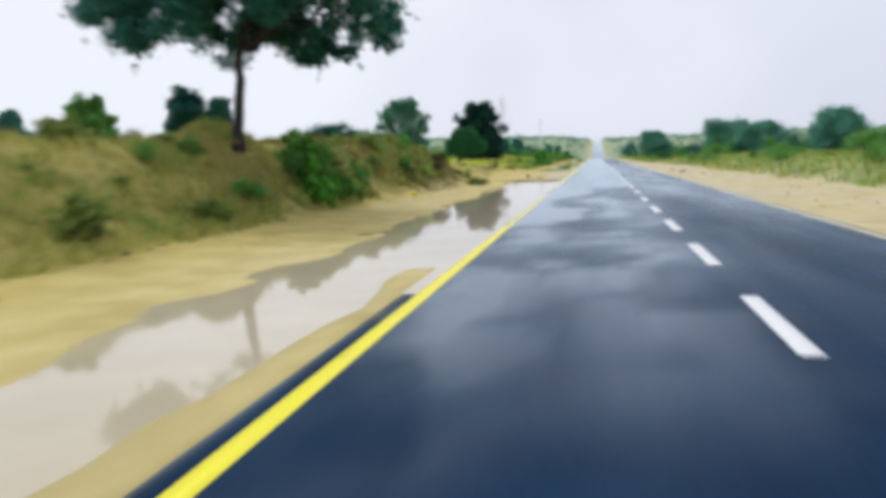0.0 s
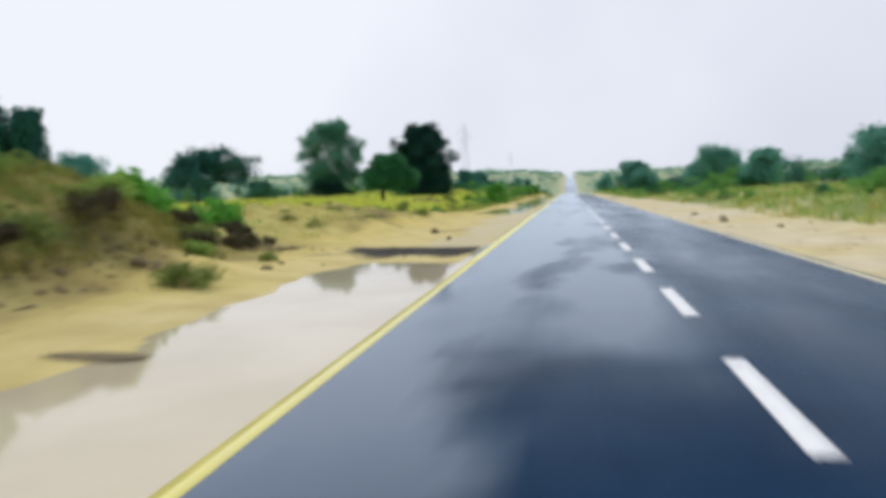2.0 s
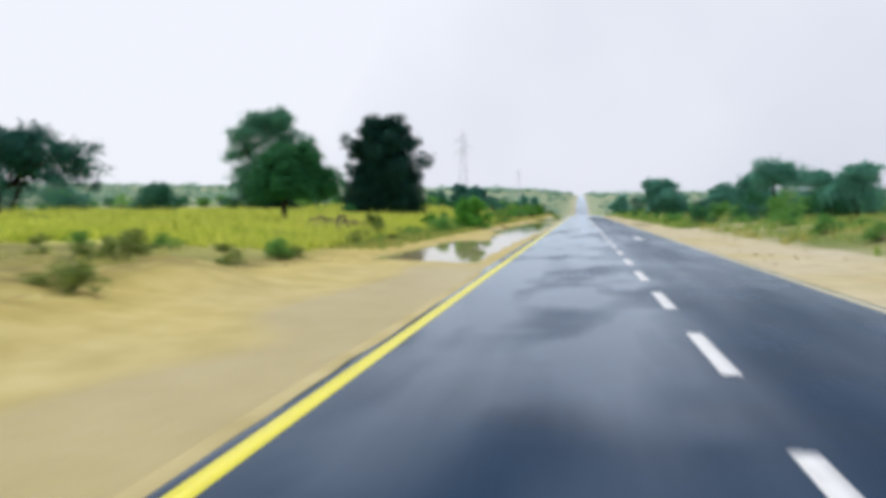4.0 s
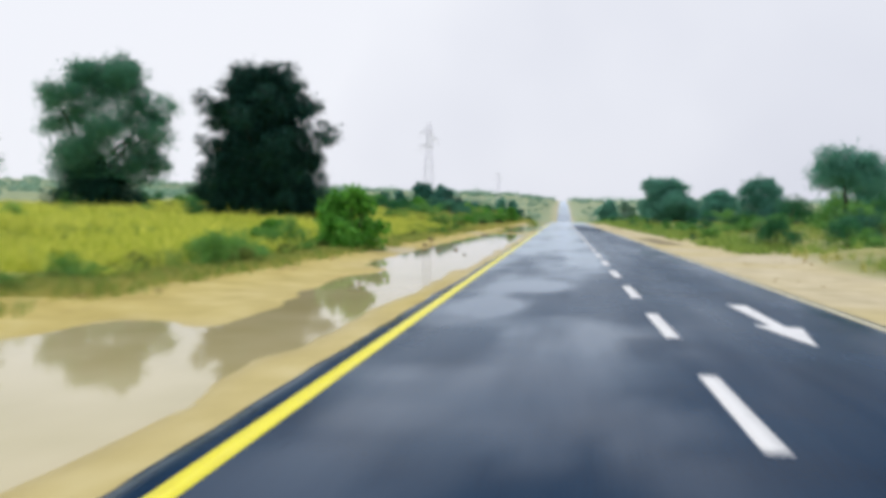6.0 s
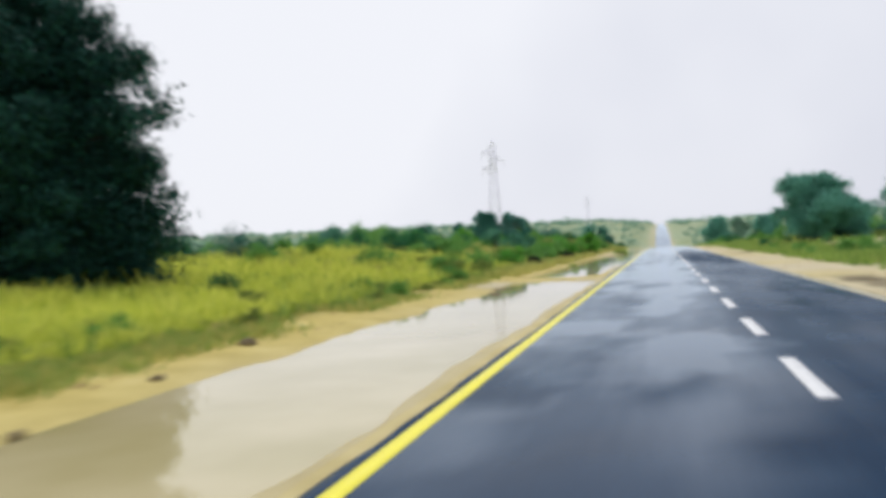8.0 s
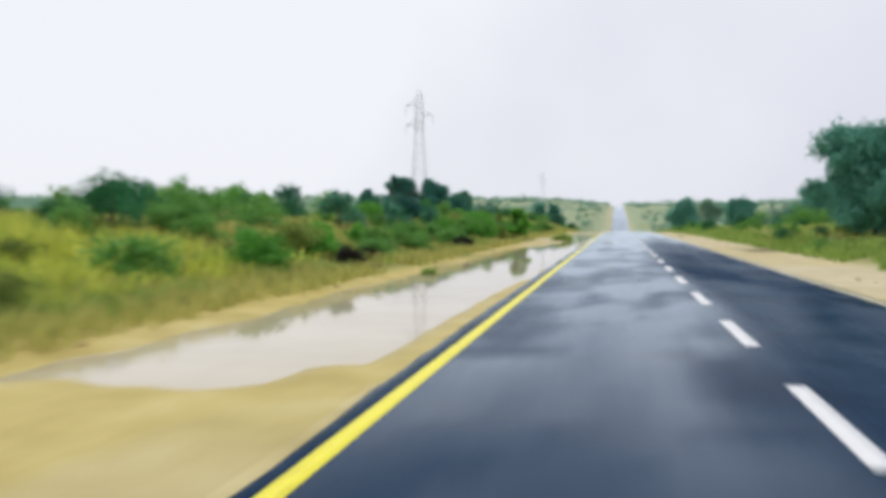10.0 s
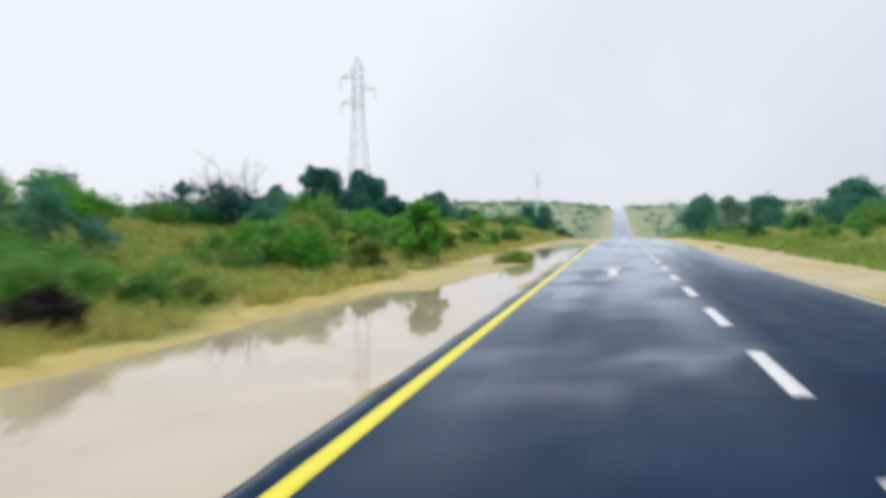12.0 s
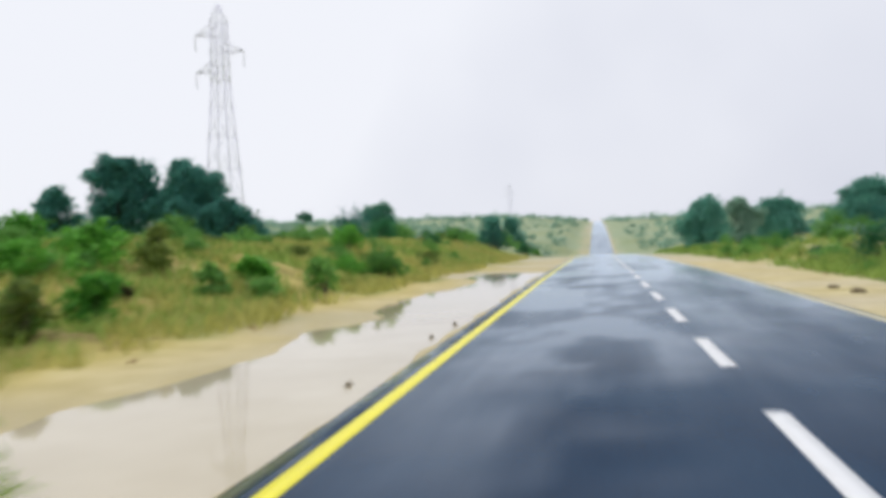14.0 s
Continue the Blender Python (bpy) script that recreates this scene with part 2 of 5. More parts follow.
GRASS_STRAW = leaf_material("dry_straw_grass", (0.32, 0.335, 0.075), (0.74, 0.71, 0.235), 0.34)
GRASS_OLIVE = leaf_material("olive_dry_grass", (0.17, 0.165, 0.04), (0.46, 0.42, 0.115), 0.3)
GRASS_GREEN = leaf_material("green_grass", (0.16, 0.29, 0.055), (0.48, 0.62, 0.16), 0.36)
BARK = bark_material("dark_bark", (0.010, 0.009, 0.009), (0.045, 0.038, 0.032))
TWIG = bark_material("dry_twig", (0.06, 0.05, 0.035), (0.16, 0.13, 0.09))
STEEL = plain_material("galvanised_steel", (0.84, 0.82, 0.93), (0.90, 0.88, 0.98), 3.0, 0.5, 0.0)
GLASSY = plain_material("insulator_porcelain", (0.74, 0.72, 0.76), (0.82, 0.80, 0.84), 5.0, 0.3)
STONE = plain_material("dark_clod", (0.09, 0.07, 0.035), (0.22, 0.17, 0.09), 6.0, 0.9)
DARKEARTH = plain_material("dark_damp_earth", (0.035, 0.026, 0.015), (0.15, 0.11, 0.055), 5.0, 0.95)
SANDLUMP = plain_material("sand_clod", (0.33, 0.23, 0.10), (0.52, 0.38, 0.18), 6.0, 0.95)
PLASTIC = plain_material("yellow_plastic", (0.75, 0.60, 0.02), (0.85, 0.72, 0.05), 9.0, 0.45)
TARLUMP = plain_material("broken_asphalt", (0.010, 0.010, 0.012), (0.05, 0.045, 0.04), 8.0, 0.8)


# ---------------------------------------------------------------- plan of the land (numpy functions)
CROWN, SLOPE = 1.448, 0.0315          # the road's crown line and its fall to both sides
ROAD_L, ROAD_R = -2.35, 4.93
WATER_Z, FLOOD_Z = -0.165, -0.1085
# stretches of standing water: from y, to y, outer x, inner x
POOLS = [(-18, 14.5, -4.5, -2.75), (10.3, 46.4, -4.6, -1.6), (82.5, 99.5, -6.5, -3.05), (96, 111.5, -4.75, -2.85), (110, 151, -5.95, -2.62),
         (156, 173, -6.25, -2.72), (170, 199, -6.25, -2.42), (195.5, 205.5, -4.75, -2.62), (204.5, 216, -3.85, -2.72), (213.5, 246, -5.0, -2.5)]


def lattice(ix, iy, seed):
    h = (ix.astype(np.int64) * 374761393 + iy.astype(np.int64) * 668265263 + seed * 974634777) & 0x7FFFFFFF
    h = ((h ^ (h >> 13)) * 1274126177) & 0x7FFFFFFF
    return ((h ^ (h >> 16)) & 0xFFFF) / 65535.0


def value_noise(x, y, size, seed=0):
    """Smooth noise from -1 to 1 with lumps of that size in metres."""
    u, v = np.asarray(x, float) / size, np.asarray(y, float) / size
    iu, iv = np.floor(u), np.floor(v)
    fu, fv = u - iu, v - iv
    fu, fv = fu * fu * (3 - 2 * fu), fv * fv * (3 - 2 * fv)
    a, b = lattice(iu, iv, seed), lattice(iu + 1, iv, seed)
    c, d = lattice(iu, iv + 1, seed), lattice(iu + 1, iv + 1, seed)
    return 2 * ((a * (1 - fu) + b * fu) * (1 - fv) + (c * (1 - fu) + d * fu) * fv) - 1


def step(a, b, v):
    s = np.clip((np.asarray(v, float) - a) / (b - a), 0, 1)
    return s * s * (3 - 2 * s)


def road_level(y):
    """How the road dips behind its crest and climbs towards the horizon."""
    return np.interp(y, [-400, 240, 280, 318, 355, 390, 430, 470, 550, 700, 1000, 1600, 3000], [0, 0, -0.25, -0.9, -3.2, -4.5, -4.0, -2.0, 2.6, 9.0, 17.0, 28.0, 50.0])


def pool_mask(x, y):
    n = 0.42 * value_noise(x, y, 2.6, 5) + 0.2 * value_noise(x, y, 0.8, 6)
    f = np.full(np.broadcast(x, y).shape, -9.0)
    for y0, y1, xo, xi in POOLS:
        inner = (xi - x) if xi < 0 else (xi - x + n)
        g = np.minimum(np.minimum(x - xo + n, inner + 0.35 * n), np.minimum((y - y0) * 0.35, (y1 - y) * 0.35) + n)
        f = np.maximum(f, g)
    return step(-0.25, 0.45, f)


def bank_height(y):
    return np.interp(y, [-30, 8, 20, 30, 40, 44, 46, 48, 50, 52, 54, 60, 85, 118, 150, 168, 200, 230, 270, 330, 420], [2.1, 2.0, 1.95, 2.2, 2.15, 1.75, 1.45, 1.1, 0.78, 0.52, 0.38, 0.35, 0.45, 0.5, 0.65, 1.25, 1.55, 1.6, 1.7, 1.9, 2.0])


def bank_width(y):
    return np.interp(y, [-30, 20, 30, 40, 52, 57, 90, 150, 170, 215, 235, 300], [3.3, 3.2, 3.2, 2.9, 2.8, 6.0, 14.0, 14.0, 13.0, 12.0, 8.0, 7.0])


MOUNDS = [(-9.0, 60.5, 0.40, 2.6), (-12.2, 62.5, 0.55, 3.0), (-15.5, 61.5, 0.5, 3.2), (-10.2, 67.5, 0.5, 3.0), (-13.2, 70.5, 0.55, 3.4), (-8.3, 73.0, 0.4, 2.2),
          (-18.5, 66.0, 0.45, 3.4), (-22.5, 64.0, 0.5, 3.6), (-12.2, 97.0, 0.85, 2.2), (-10.6, 55.8, 0.25, 2.2), (-8.6, 43.3, 0.6, 1.7), (-7.6, 66.2, 0.25, 1.6), (-10.1, 20.3, 0.75, 1.7), (-7.9, 209.3, 0.35, 1.5)]


def land(x, y):
    x, y = np.broadcast_arrays(np.asarray(x, float), np.asarray(y, float))
    lvl = road_level(y)
    near = 1 - step(12, 32, np.abs(x - CROWN))
    z = np.where(lvl < 0, lvl * near, lvl)
    # under the road and the flat shoulders
    base = np.where((x > ROAD_L + 0.1) & (x < ROAD_R - 0.1), -0.28, -0.13)
    base = np.where(x < ROAD_L, -0.125 - 0.015 * step(0, 0.5, ROAD_L - x), base)
    base = np.where(x > ROAD_R, -0.115 - 0.02 * step(0, 0.5, x - ROAD_R), base)
    shoulder = (x < ROAD_L) | (x > ROAD_R)
    base = base + np.where(shoulder, 0.012 * value_noise(x, y, 0.7, 2) + 0.02 * value_noise(x, y, 2.3, 3), 0)
    base = base - 0.13 * pool_mask(x, y) * shoulder + 0.055 * shoulder * (x < 0) * (1 - step(50, 53, y))
    # left: shoulder, toe and bank
    d = -x
    left = 0.05 * step(5.2, 8.0, d) * 2
    toe = np.interp(y, [-30, 20, 28, 42, 50, 54, 160, 175], [7.9, 7.9, 7.4, 7.2, 7.4, 7.9, 7.9, 7.0]) + 0.55 * value_noise(x * 0.2, y, 3.5, 8)
    hb, wb = bank_height(y), bank_width(y)
    up = step(0, 1, (d - toe) / wb)
    left = left + hb * up
    lumpy = step(toe - 0.6, toe + 1.5, d)
    gully = np.abs(value_noise(x * 0.6, y, 1.1, 18)) + 0.5 * np.abs(value_noise(x, y, 0.45, 19))
    left = left - lumpy * 0.30 * (gully - 0.35) * np.interp(y, [-30, 44, 50], [1, 1, 0.15]) * (1 - step(16, 22, d))
    rough = 0.16 * value_noise(x, y, 1.3, 11) + 0.30 * value_noise(x, y, 4.5, 12) * step(8, 14, d) + 0.07 * value_noise(x, y, 0.55, 13)
    left = left + lumpy * rough * np.interp(y, [-30, 46, 52, 80, 150, 170], [1.1, 1.1, 0.5, 0.4, 0.4, 0.9])
    for mx, my, mh, mr in MOUNDS:
        left = left + mh * np.exp(-(((x - mx) ** 2 + (y - my) ** 2) / mr ** 2)) * (1 + 0.42 * value_noise(x, y, 1.0, 21) + 0.22 * value_noise(x, y, 0.42, 22))
    left = left + 0.018 * np.clip(d - 20, 0, 60) + 0.012 * np.clip(d - 80, 0, 900) + 0.9 * value_noise(x, y, 37, 14) * step(30, 80, d)
    left = left + 3.5 * step(290, 400, y) * step(26, 60, d)
    # right: shoulder and low scrub land
    e = x
    verge = np.interp(y, [0, 80, 130, 220, 320], [9.9, 9.5, 8.4, 7.9, 7.4])
    right = 0.04 * step(6.5, 10, e) + 0.55 * step(verge, verge + 5.4, e + 0.8 * value_noise(x * 0.2, y, 6, 9))
    right = right + step(9, 12, e) * (0.12 * value_noise(x, y, 1.4, 15) + 0.25 * value_noise(x, y, 6, 16))
    right = right + 0.012 * np.clip(e - 15, 0, 65) + 0.012 * np.clip(e - 80, 0, 900) + 0.9 * value_noise(x, y, 41, 17) * step(30, 80, e)
    return z + base + np.where(x < ROAD_L, left, 0) + np.where(x > ROAD_R, right, 0)


def land_at(x, y):
    return float(land(np.array([float(x)]), np.array([float(y)]))[0])


def mesh_from(name, verts, faces, material, smooth=False):
    """A mesh from an (n, 3) array and an (m, k) array of corners."""
    verts, faces = np.asarray(verts, np.float32), np.asarray(faces, np.int32)
    me = bpy.data.meshes.new(name)
    me.vertices.add(len(verts))
    me.vertices.foreach_set("co", verts.ravel())
    k = faces.shape[1]
    me.loops.add(faces.size)
    me.loops.foreach_set("vertex_index", faces.ravel())
    me.polygons.add(len(faces))
    me.polygons.foreach_set("loop_start", np.arange(len(faces), dtype=np.int32) * k)
    if smooth:
        me.polygons.foreach_set("use_smooth", np.ones(len(faces), bool))
    me.materials.append(material)
    me.update(calc_edges=True)
    me.validate()
    return me


def grid_mesh(name, xs, ys, height, material):
    gx, gy = np.meshgrid(xs, ys)
    z = height(gx, gy)
    v = np.stack([gx, gy, z], -1).reshape(-1, 3)
    n, m = len(xs), len(ys)
    i = (np.arange(m - 1)[:, None] * n + np.arange(n - 1)[None, :]).ravel()
    return mesh_from(name, v, np.stack([i, i + 1, i + n + 1, i + n], -1), material, True), gx.ravel(), gy.ravel()


def set_field(me, name, values):
    a = me.attributes.new(name, "FLOAT", "POINT")
    a.data.foreach_set("value", np.asarray(values, np.float32))


def part(name, me, parent, label=""):
    ob = new(name, me)
    ob.parent = parent
    return tagged(ob, label) if label else ob


def reach(first, last, start, grow):
    out, s = [first], start
    while abs(out[-1] - first) < abs(last - first):
        out.append(out[-1] + math.copysign(s, last - first))
        s *= grow
    return out


# ---------------------------------------------------------------- ground
xs = sorted(set(reach(-16.0, -2600, 0.7, 1.085)[1:] + list(np.arange(-16, -8.5, 0.3)) + list(np.arange(-8.5, ROAD_L - 0.1, 0.17)) + [ROAD_L - 0.02, ROAD_L + 0.09, ROAD_L + 0.16, 0.0, CROWN, 3.0,
            ROAD_R - 0.16, ROAD_R - 0.09, ROAD_R + 0.02] + list(np.arange(ROAD_R + 0.2, 13, 0.3)) + reach(13.0, 2600, 0.5, 1.09)))
ys = sorted(set(reach(-14.0, -900, 1.0, 1.2)[1:] + list(np.arange(-14, 250, 0.4)) + reach(250.0, 3000, 0.6, 1.035)))
ground_mesh, gx, gy = grid_mesh("ground", np.array(xs), np.array(ys), land, GROUND)
wet = pool_mask(gx + 0.25 * np.sign(gx), gy)
wet = np.maximum(wet, 0.9 * step(-0.2, 0.55, value_noise(gx, gy, 5.0, 31)) * (gx < ROAD_L) * (gx > -7.5) * (((gy > 108) & (gy < 152)) | (gy > 203)))
wet = np.maximum(wet, 0.85 * step(-0.3, 0.5, gx + 4.3 + 1.2 * value_noise(gx, gy, 3.2, 40)) * (gx < ROAD_L) * step(49, 52, gy) * (1 - step(78, 84, gy)))
wet = np.maximum(wet, 0.6 * step(-0.2, 0.6, gx + 3.4 + 0.8 * value_noise(gx, gy, 2.2, 46)) * (gx < ROAD_L) * step(106, 112, gy) * (1 - step(150, 158, gy)))
wet = np.maximum(wet, 0.55 * step(-0.4, 0.5, np.minimum(gx + 5.6, -2.4 - gx) + 0.9 * value_noise(gx, gy, 2.5, 47)) * step(196, 201, gy))
wet = np.maximum(wet, 0.35 * step(-0.4, 0.6, np.minimum(gx + 7.9, -4.6 - gx) + 0.6 * value_noise(gx, gy, 2.6, 68)) * step(19, 26, gy) * (1 - step(37, 42, gy)))
set_field(ground_mesh, "pale", np.where(gx > 0, 0.9, np.maximum(0.30 * step(-8.2, -5.0, gx), 0.8 * step(-4.4, -3.2, gx) * step(100, 108, gy) * (1 - step(150, 158, gy))) + 0.25 * step(-8.0, -6.0, gx) * step(196, 203, gy)) * (0.8 + 0.35 * value_noise(gx, gy, 3.0, 48)))
in_bank = step(7.0, 8.2, -gx + 0.7 * value_noise(gx, gy, 1.7, 32)) * np.interp(gy, [-30, 20, 29, 43, 49, 55, 60, 78, 84, 160, 172], [0.4, 0.4, 0.85, 0.85, 0.35, 0.4, 0.75, 0.75, 0.3, 0.4, 0.40])
# right shoulder: two dark patches paint the trees' reflection in puddles; the rest is earth
mud = [step(-0.3, 0.3, np.minimum(np.minimum(gx - a, b - gx), 0.3 * np.minimum(gy - c, d - gy)) + 0.3 * value_noise(gx, gy, 1.2, 58)) for a, b, c, d in ((5.7, 6.9, 136, 148), (6.5, 8.1, 190.8, 195.5))]
mud.append(step(6.9, 7.6, -gx + 0.5 * value_noise(gx, gy, 1.1, 59)) * (1 - step(8.8, 9.8, -gx + 0.5 * value_noise(gx, gy, 0.9, 60))) * step(33, 38, gy) * (1 - step(52, 54, gy)) * (0.75 + 0.5 * value_noise(gx, gy, 0.8, 61)).clip(0, 1))
mud.append(step(0.25, 0.6, value_noise(gx, gy, 1.5, 62) + 0.4 * value_noise(gx, gy, 0.6, 63)) * step(7.2, 7.8, -gx) * (1 - step(9.5, 11, -gx)) * step(155, 162, gy) * 0.8)
mud.append(step(0.2, 0.6, value_noise(gx, gy, 1.5, 64) + 0.4 * value_noise(gx, gy, 0.6, 65)) * step(7.4, 8.0, -gx) * (1 - step(10, 11.5, -gx)) * (1 - step(40, 44, gy)) * np.interp(gy, [20, 28], [0.45, 0.8]))
heap = np.exp(-((gx + 12.2) ** 2 + (gy - 97) ** 2) / 8.0)
mud.append(heap * (0.8 + 0.4 * value_noise(gx, gy, 0.8, 67)).clip(0, 1))
mud[2] = mud[2] * 0.75
set_field(ground_mesh, "damp_reflect", np.max(mud, axis=0) * (0.72 + 0.25 * value_noise(gx, gy, 1.3, 66)))
set_field(ground_mesh, "bank", np.maximum(0, np.clip(in_bank * (0.75 + 0.5 * value_noise(gx, gy, 2.2, 33)), 0, 1)))
verge_x = np.interp(gy, [0, 80, 130, 220, 320], [9.9, 9.5, 8.4, 7.9, 7.4])
grassy = step(np.interp(gy, [46, 60, 150, 170], [7.4, 8.0, 8.0, 6.35]), np.interp(gy, [46, 60, 150, 170], [9.0, 10.5, 10.5, 7.5]), -gx + 1.0 * value_noise(gx, gy, 2.4, 34)) * np.interp(gy, [-30, 44, 50, 74, 88, 150, 170], [0.3, 0.3, 0.25, 0.3, 1.0, 1.0, 0.92])
bare_sand = step(-0.05, 0.5, value_noise(gx, gy, 3.4, 53) + 0.4 * value_noise(gx, gy, 1.0, 54)) * step(203, 208, gy) * (1 - step(245, 260, gy)) * (1 - step(13, 16, -gx)) * (gx < 0)
grassy = grassy * (1 - 0.85 * bare_sand)
grassy = np.maximum(grassy, step(230, 330, gy) * step(5.5, 8, np.abs(gx - CROWN) + 0.5 * value_noise(gx, gy, 3.0, 39)))
grassy = np.maximum(grassy, step(24, 50, -gx))
grassy = np.maximum(grassy, step(verge_x - 0.3, verge_x + 1.6, gx + 0.8 * value_noise(gx, gy, 3.0, 35)) * 0.9)
set_field(ground_mesh, "grass", np.clip(grassy * (0.9 + 0.4 * value_noise(gx, gy, 5.0, 36)), 0, 1))
tar = step(-0.25, 0.35, np.minimum(np.minimum(gx + 5.7, -2.3 - gx), np.minimum(gy - 47.3 + 0.16 * (gx + 2.3), 51.3 - gy)) + 0.45 * value_noise(gx, gy, 0.9, 37) + 0.5 * value_noise(gx * 0.35, gy, 0.6, 49) + 0.35 * value_noise(gx, gy, 2.4, 38))
# scrub cover and painted haze grow with distance ahead and to the sides
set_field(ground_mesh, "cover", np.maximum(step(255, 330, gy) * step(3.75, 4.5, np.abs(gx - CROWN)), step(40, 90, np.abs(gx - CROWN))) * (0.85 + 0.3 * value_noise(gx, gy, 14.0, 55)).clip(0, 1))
set_field(ground_mesh, "field", step(9.6, 11.5, -gx + 0.8 * value_noise(gx, gy, 2.0, 56)) * (1 - step(50, 80, -gx)) * step(np.interp(-gx, [12, 20, 40], [84, 74, 58]), np.interp(-gx, [12, 20, 40], [92, 80, 66]), gy) * (1 - step(156, 172, gy)) * 0.9 * (1 - heap))
set_field(ground_mesh, "tar", tar * (gx < ROAD_L))
set_field(ground_mesh, "wet", wet * (1 - 0.85 * tar))
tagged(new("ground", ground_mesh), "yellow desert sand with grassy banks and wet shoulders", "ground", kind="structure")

# ---------------------------------------------------------------- road


def road_z(x, y):
    return road_level(y) - SLOPE * np.abs(np.asarray(x, float) - CROWN)


FILMS = [(-1.25, 207.6, 1.0, 2.6), (-0.75, 211.2, 0.75, 1.9), (-1.3, 214.5, 0.95, 3.4), (-1.1, 219.5, 0.9, 4.5), (0.5, 204.4, 0.5, 1.1), (-1.1, 197.0, 0.6, 2.6), (-1.4, 202.0, 0.6, 1.8),
         (0.2, 188.2, 1.0, 1.1), (-0.7, 186.3, 0.8, 0.9), (-1.3, 181.5, 0.7, 1.6), (-0.5, 126.5, 1.1, 2.6), (0.1, 129.4, 0.9, 2.2), (-0.9, 122.2, 1.0, 3.0), (-0.6, 105.0, 0.9, 1.6), (-1.0, 101.6, 0.7, 1.5),
         (-0.4, 94.1, 1.2, 1.1), (-0.7, 90.6, 0.9, 1.3), (-0.8, 86.5, 0.9, 2.6), (-1.0, 5.5, 0.9, 2.2), (-0.2, 9.5, 0.8, 2.4),
         (-0.4, 161.8, 1.1, 2.4), (0.2, 166.0, 0.9, 2.8), (-0.3, 206.5, 0.9, 1.6), (0.3, 41.2, 0.8, 2.2)]


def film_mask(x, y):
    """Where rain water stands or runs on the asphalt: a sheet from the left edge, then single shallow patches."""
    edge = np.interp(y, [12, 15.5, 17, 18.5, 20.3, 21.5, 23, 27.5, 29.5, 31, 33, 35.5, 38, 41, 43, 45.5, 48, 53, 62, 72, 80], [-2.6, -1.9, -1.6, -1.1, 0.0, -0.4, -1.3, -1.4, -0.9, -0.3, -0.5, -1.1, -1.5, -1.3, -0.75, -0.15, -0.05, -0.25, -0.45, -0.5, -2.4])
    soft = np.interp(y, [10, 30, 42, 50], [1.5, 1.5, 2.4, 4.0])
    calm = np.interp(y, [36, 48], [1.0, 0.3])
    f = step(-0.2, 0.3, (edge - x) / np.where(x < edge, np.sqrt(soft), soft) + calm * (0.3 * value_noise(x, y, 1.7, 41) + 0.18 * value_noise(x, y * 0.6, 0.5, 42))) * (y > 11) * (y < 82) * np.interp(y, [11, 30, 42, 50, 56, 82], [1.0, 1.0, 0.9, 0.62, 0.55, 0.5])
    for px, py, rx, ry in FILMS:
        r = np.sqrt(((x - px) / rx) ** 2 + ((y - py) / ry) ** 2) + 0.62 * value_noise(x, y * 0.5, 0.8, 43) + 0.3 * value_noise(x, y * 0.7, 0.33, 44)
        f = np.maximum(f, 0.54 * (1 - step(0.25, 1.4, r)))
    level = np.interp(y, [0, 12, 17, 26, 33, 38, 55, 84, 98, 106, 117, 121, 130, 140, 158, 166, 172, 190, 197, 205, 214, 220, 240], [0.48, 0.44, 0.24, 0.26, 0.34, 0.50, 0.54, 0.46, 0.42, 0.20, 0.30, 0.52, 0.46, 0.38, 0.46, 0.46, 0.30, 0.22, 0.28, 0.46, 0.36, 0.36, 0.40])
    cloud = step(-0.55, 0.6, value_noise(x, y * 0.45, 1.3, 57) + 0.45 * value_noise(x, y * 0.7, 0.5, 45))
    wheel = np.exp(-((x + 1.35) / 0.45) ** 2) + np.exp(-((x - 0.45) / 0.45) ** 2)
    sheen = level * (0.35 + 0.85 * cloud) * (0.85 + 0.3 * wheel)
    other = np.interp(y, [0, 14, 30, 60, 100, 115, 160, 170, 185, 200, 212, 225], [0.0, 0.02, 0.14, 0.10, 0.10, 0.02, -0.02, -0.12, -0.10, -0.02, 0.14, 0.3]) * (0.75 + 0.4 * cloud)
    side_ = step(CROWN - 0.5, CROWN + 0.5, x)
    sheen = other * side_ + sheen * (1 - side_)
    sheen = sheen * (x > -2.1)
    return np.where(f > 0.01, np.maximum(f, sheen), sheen)


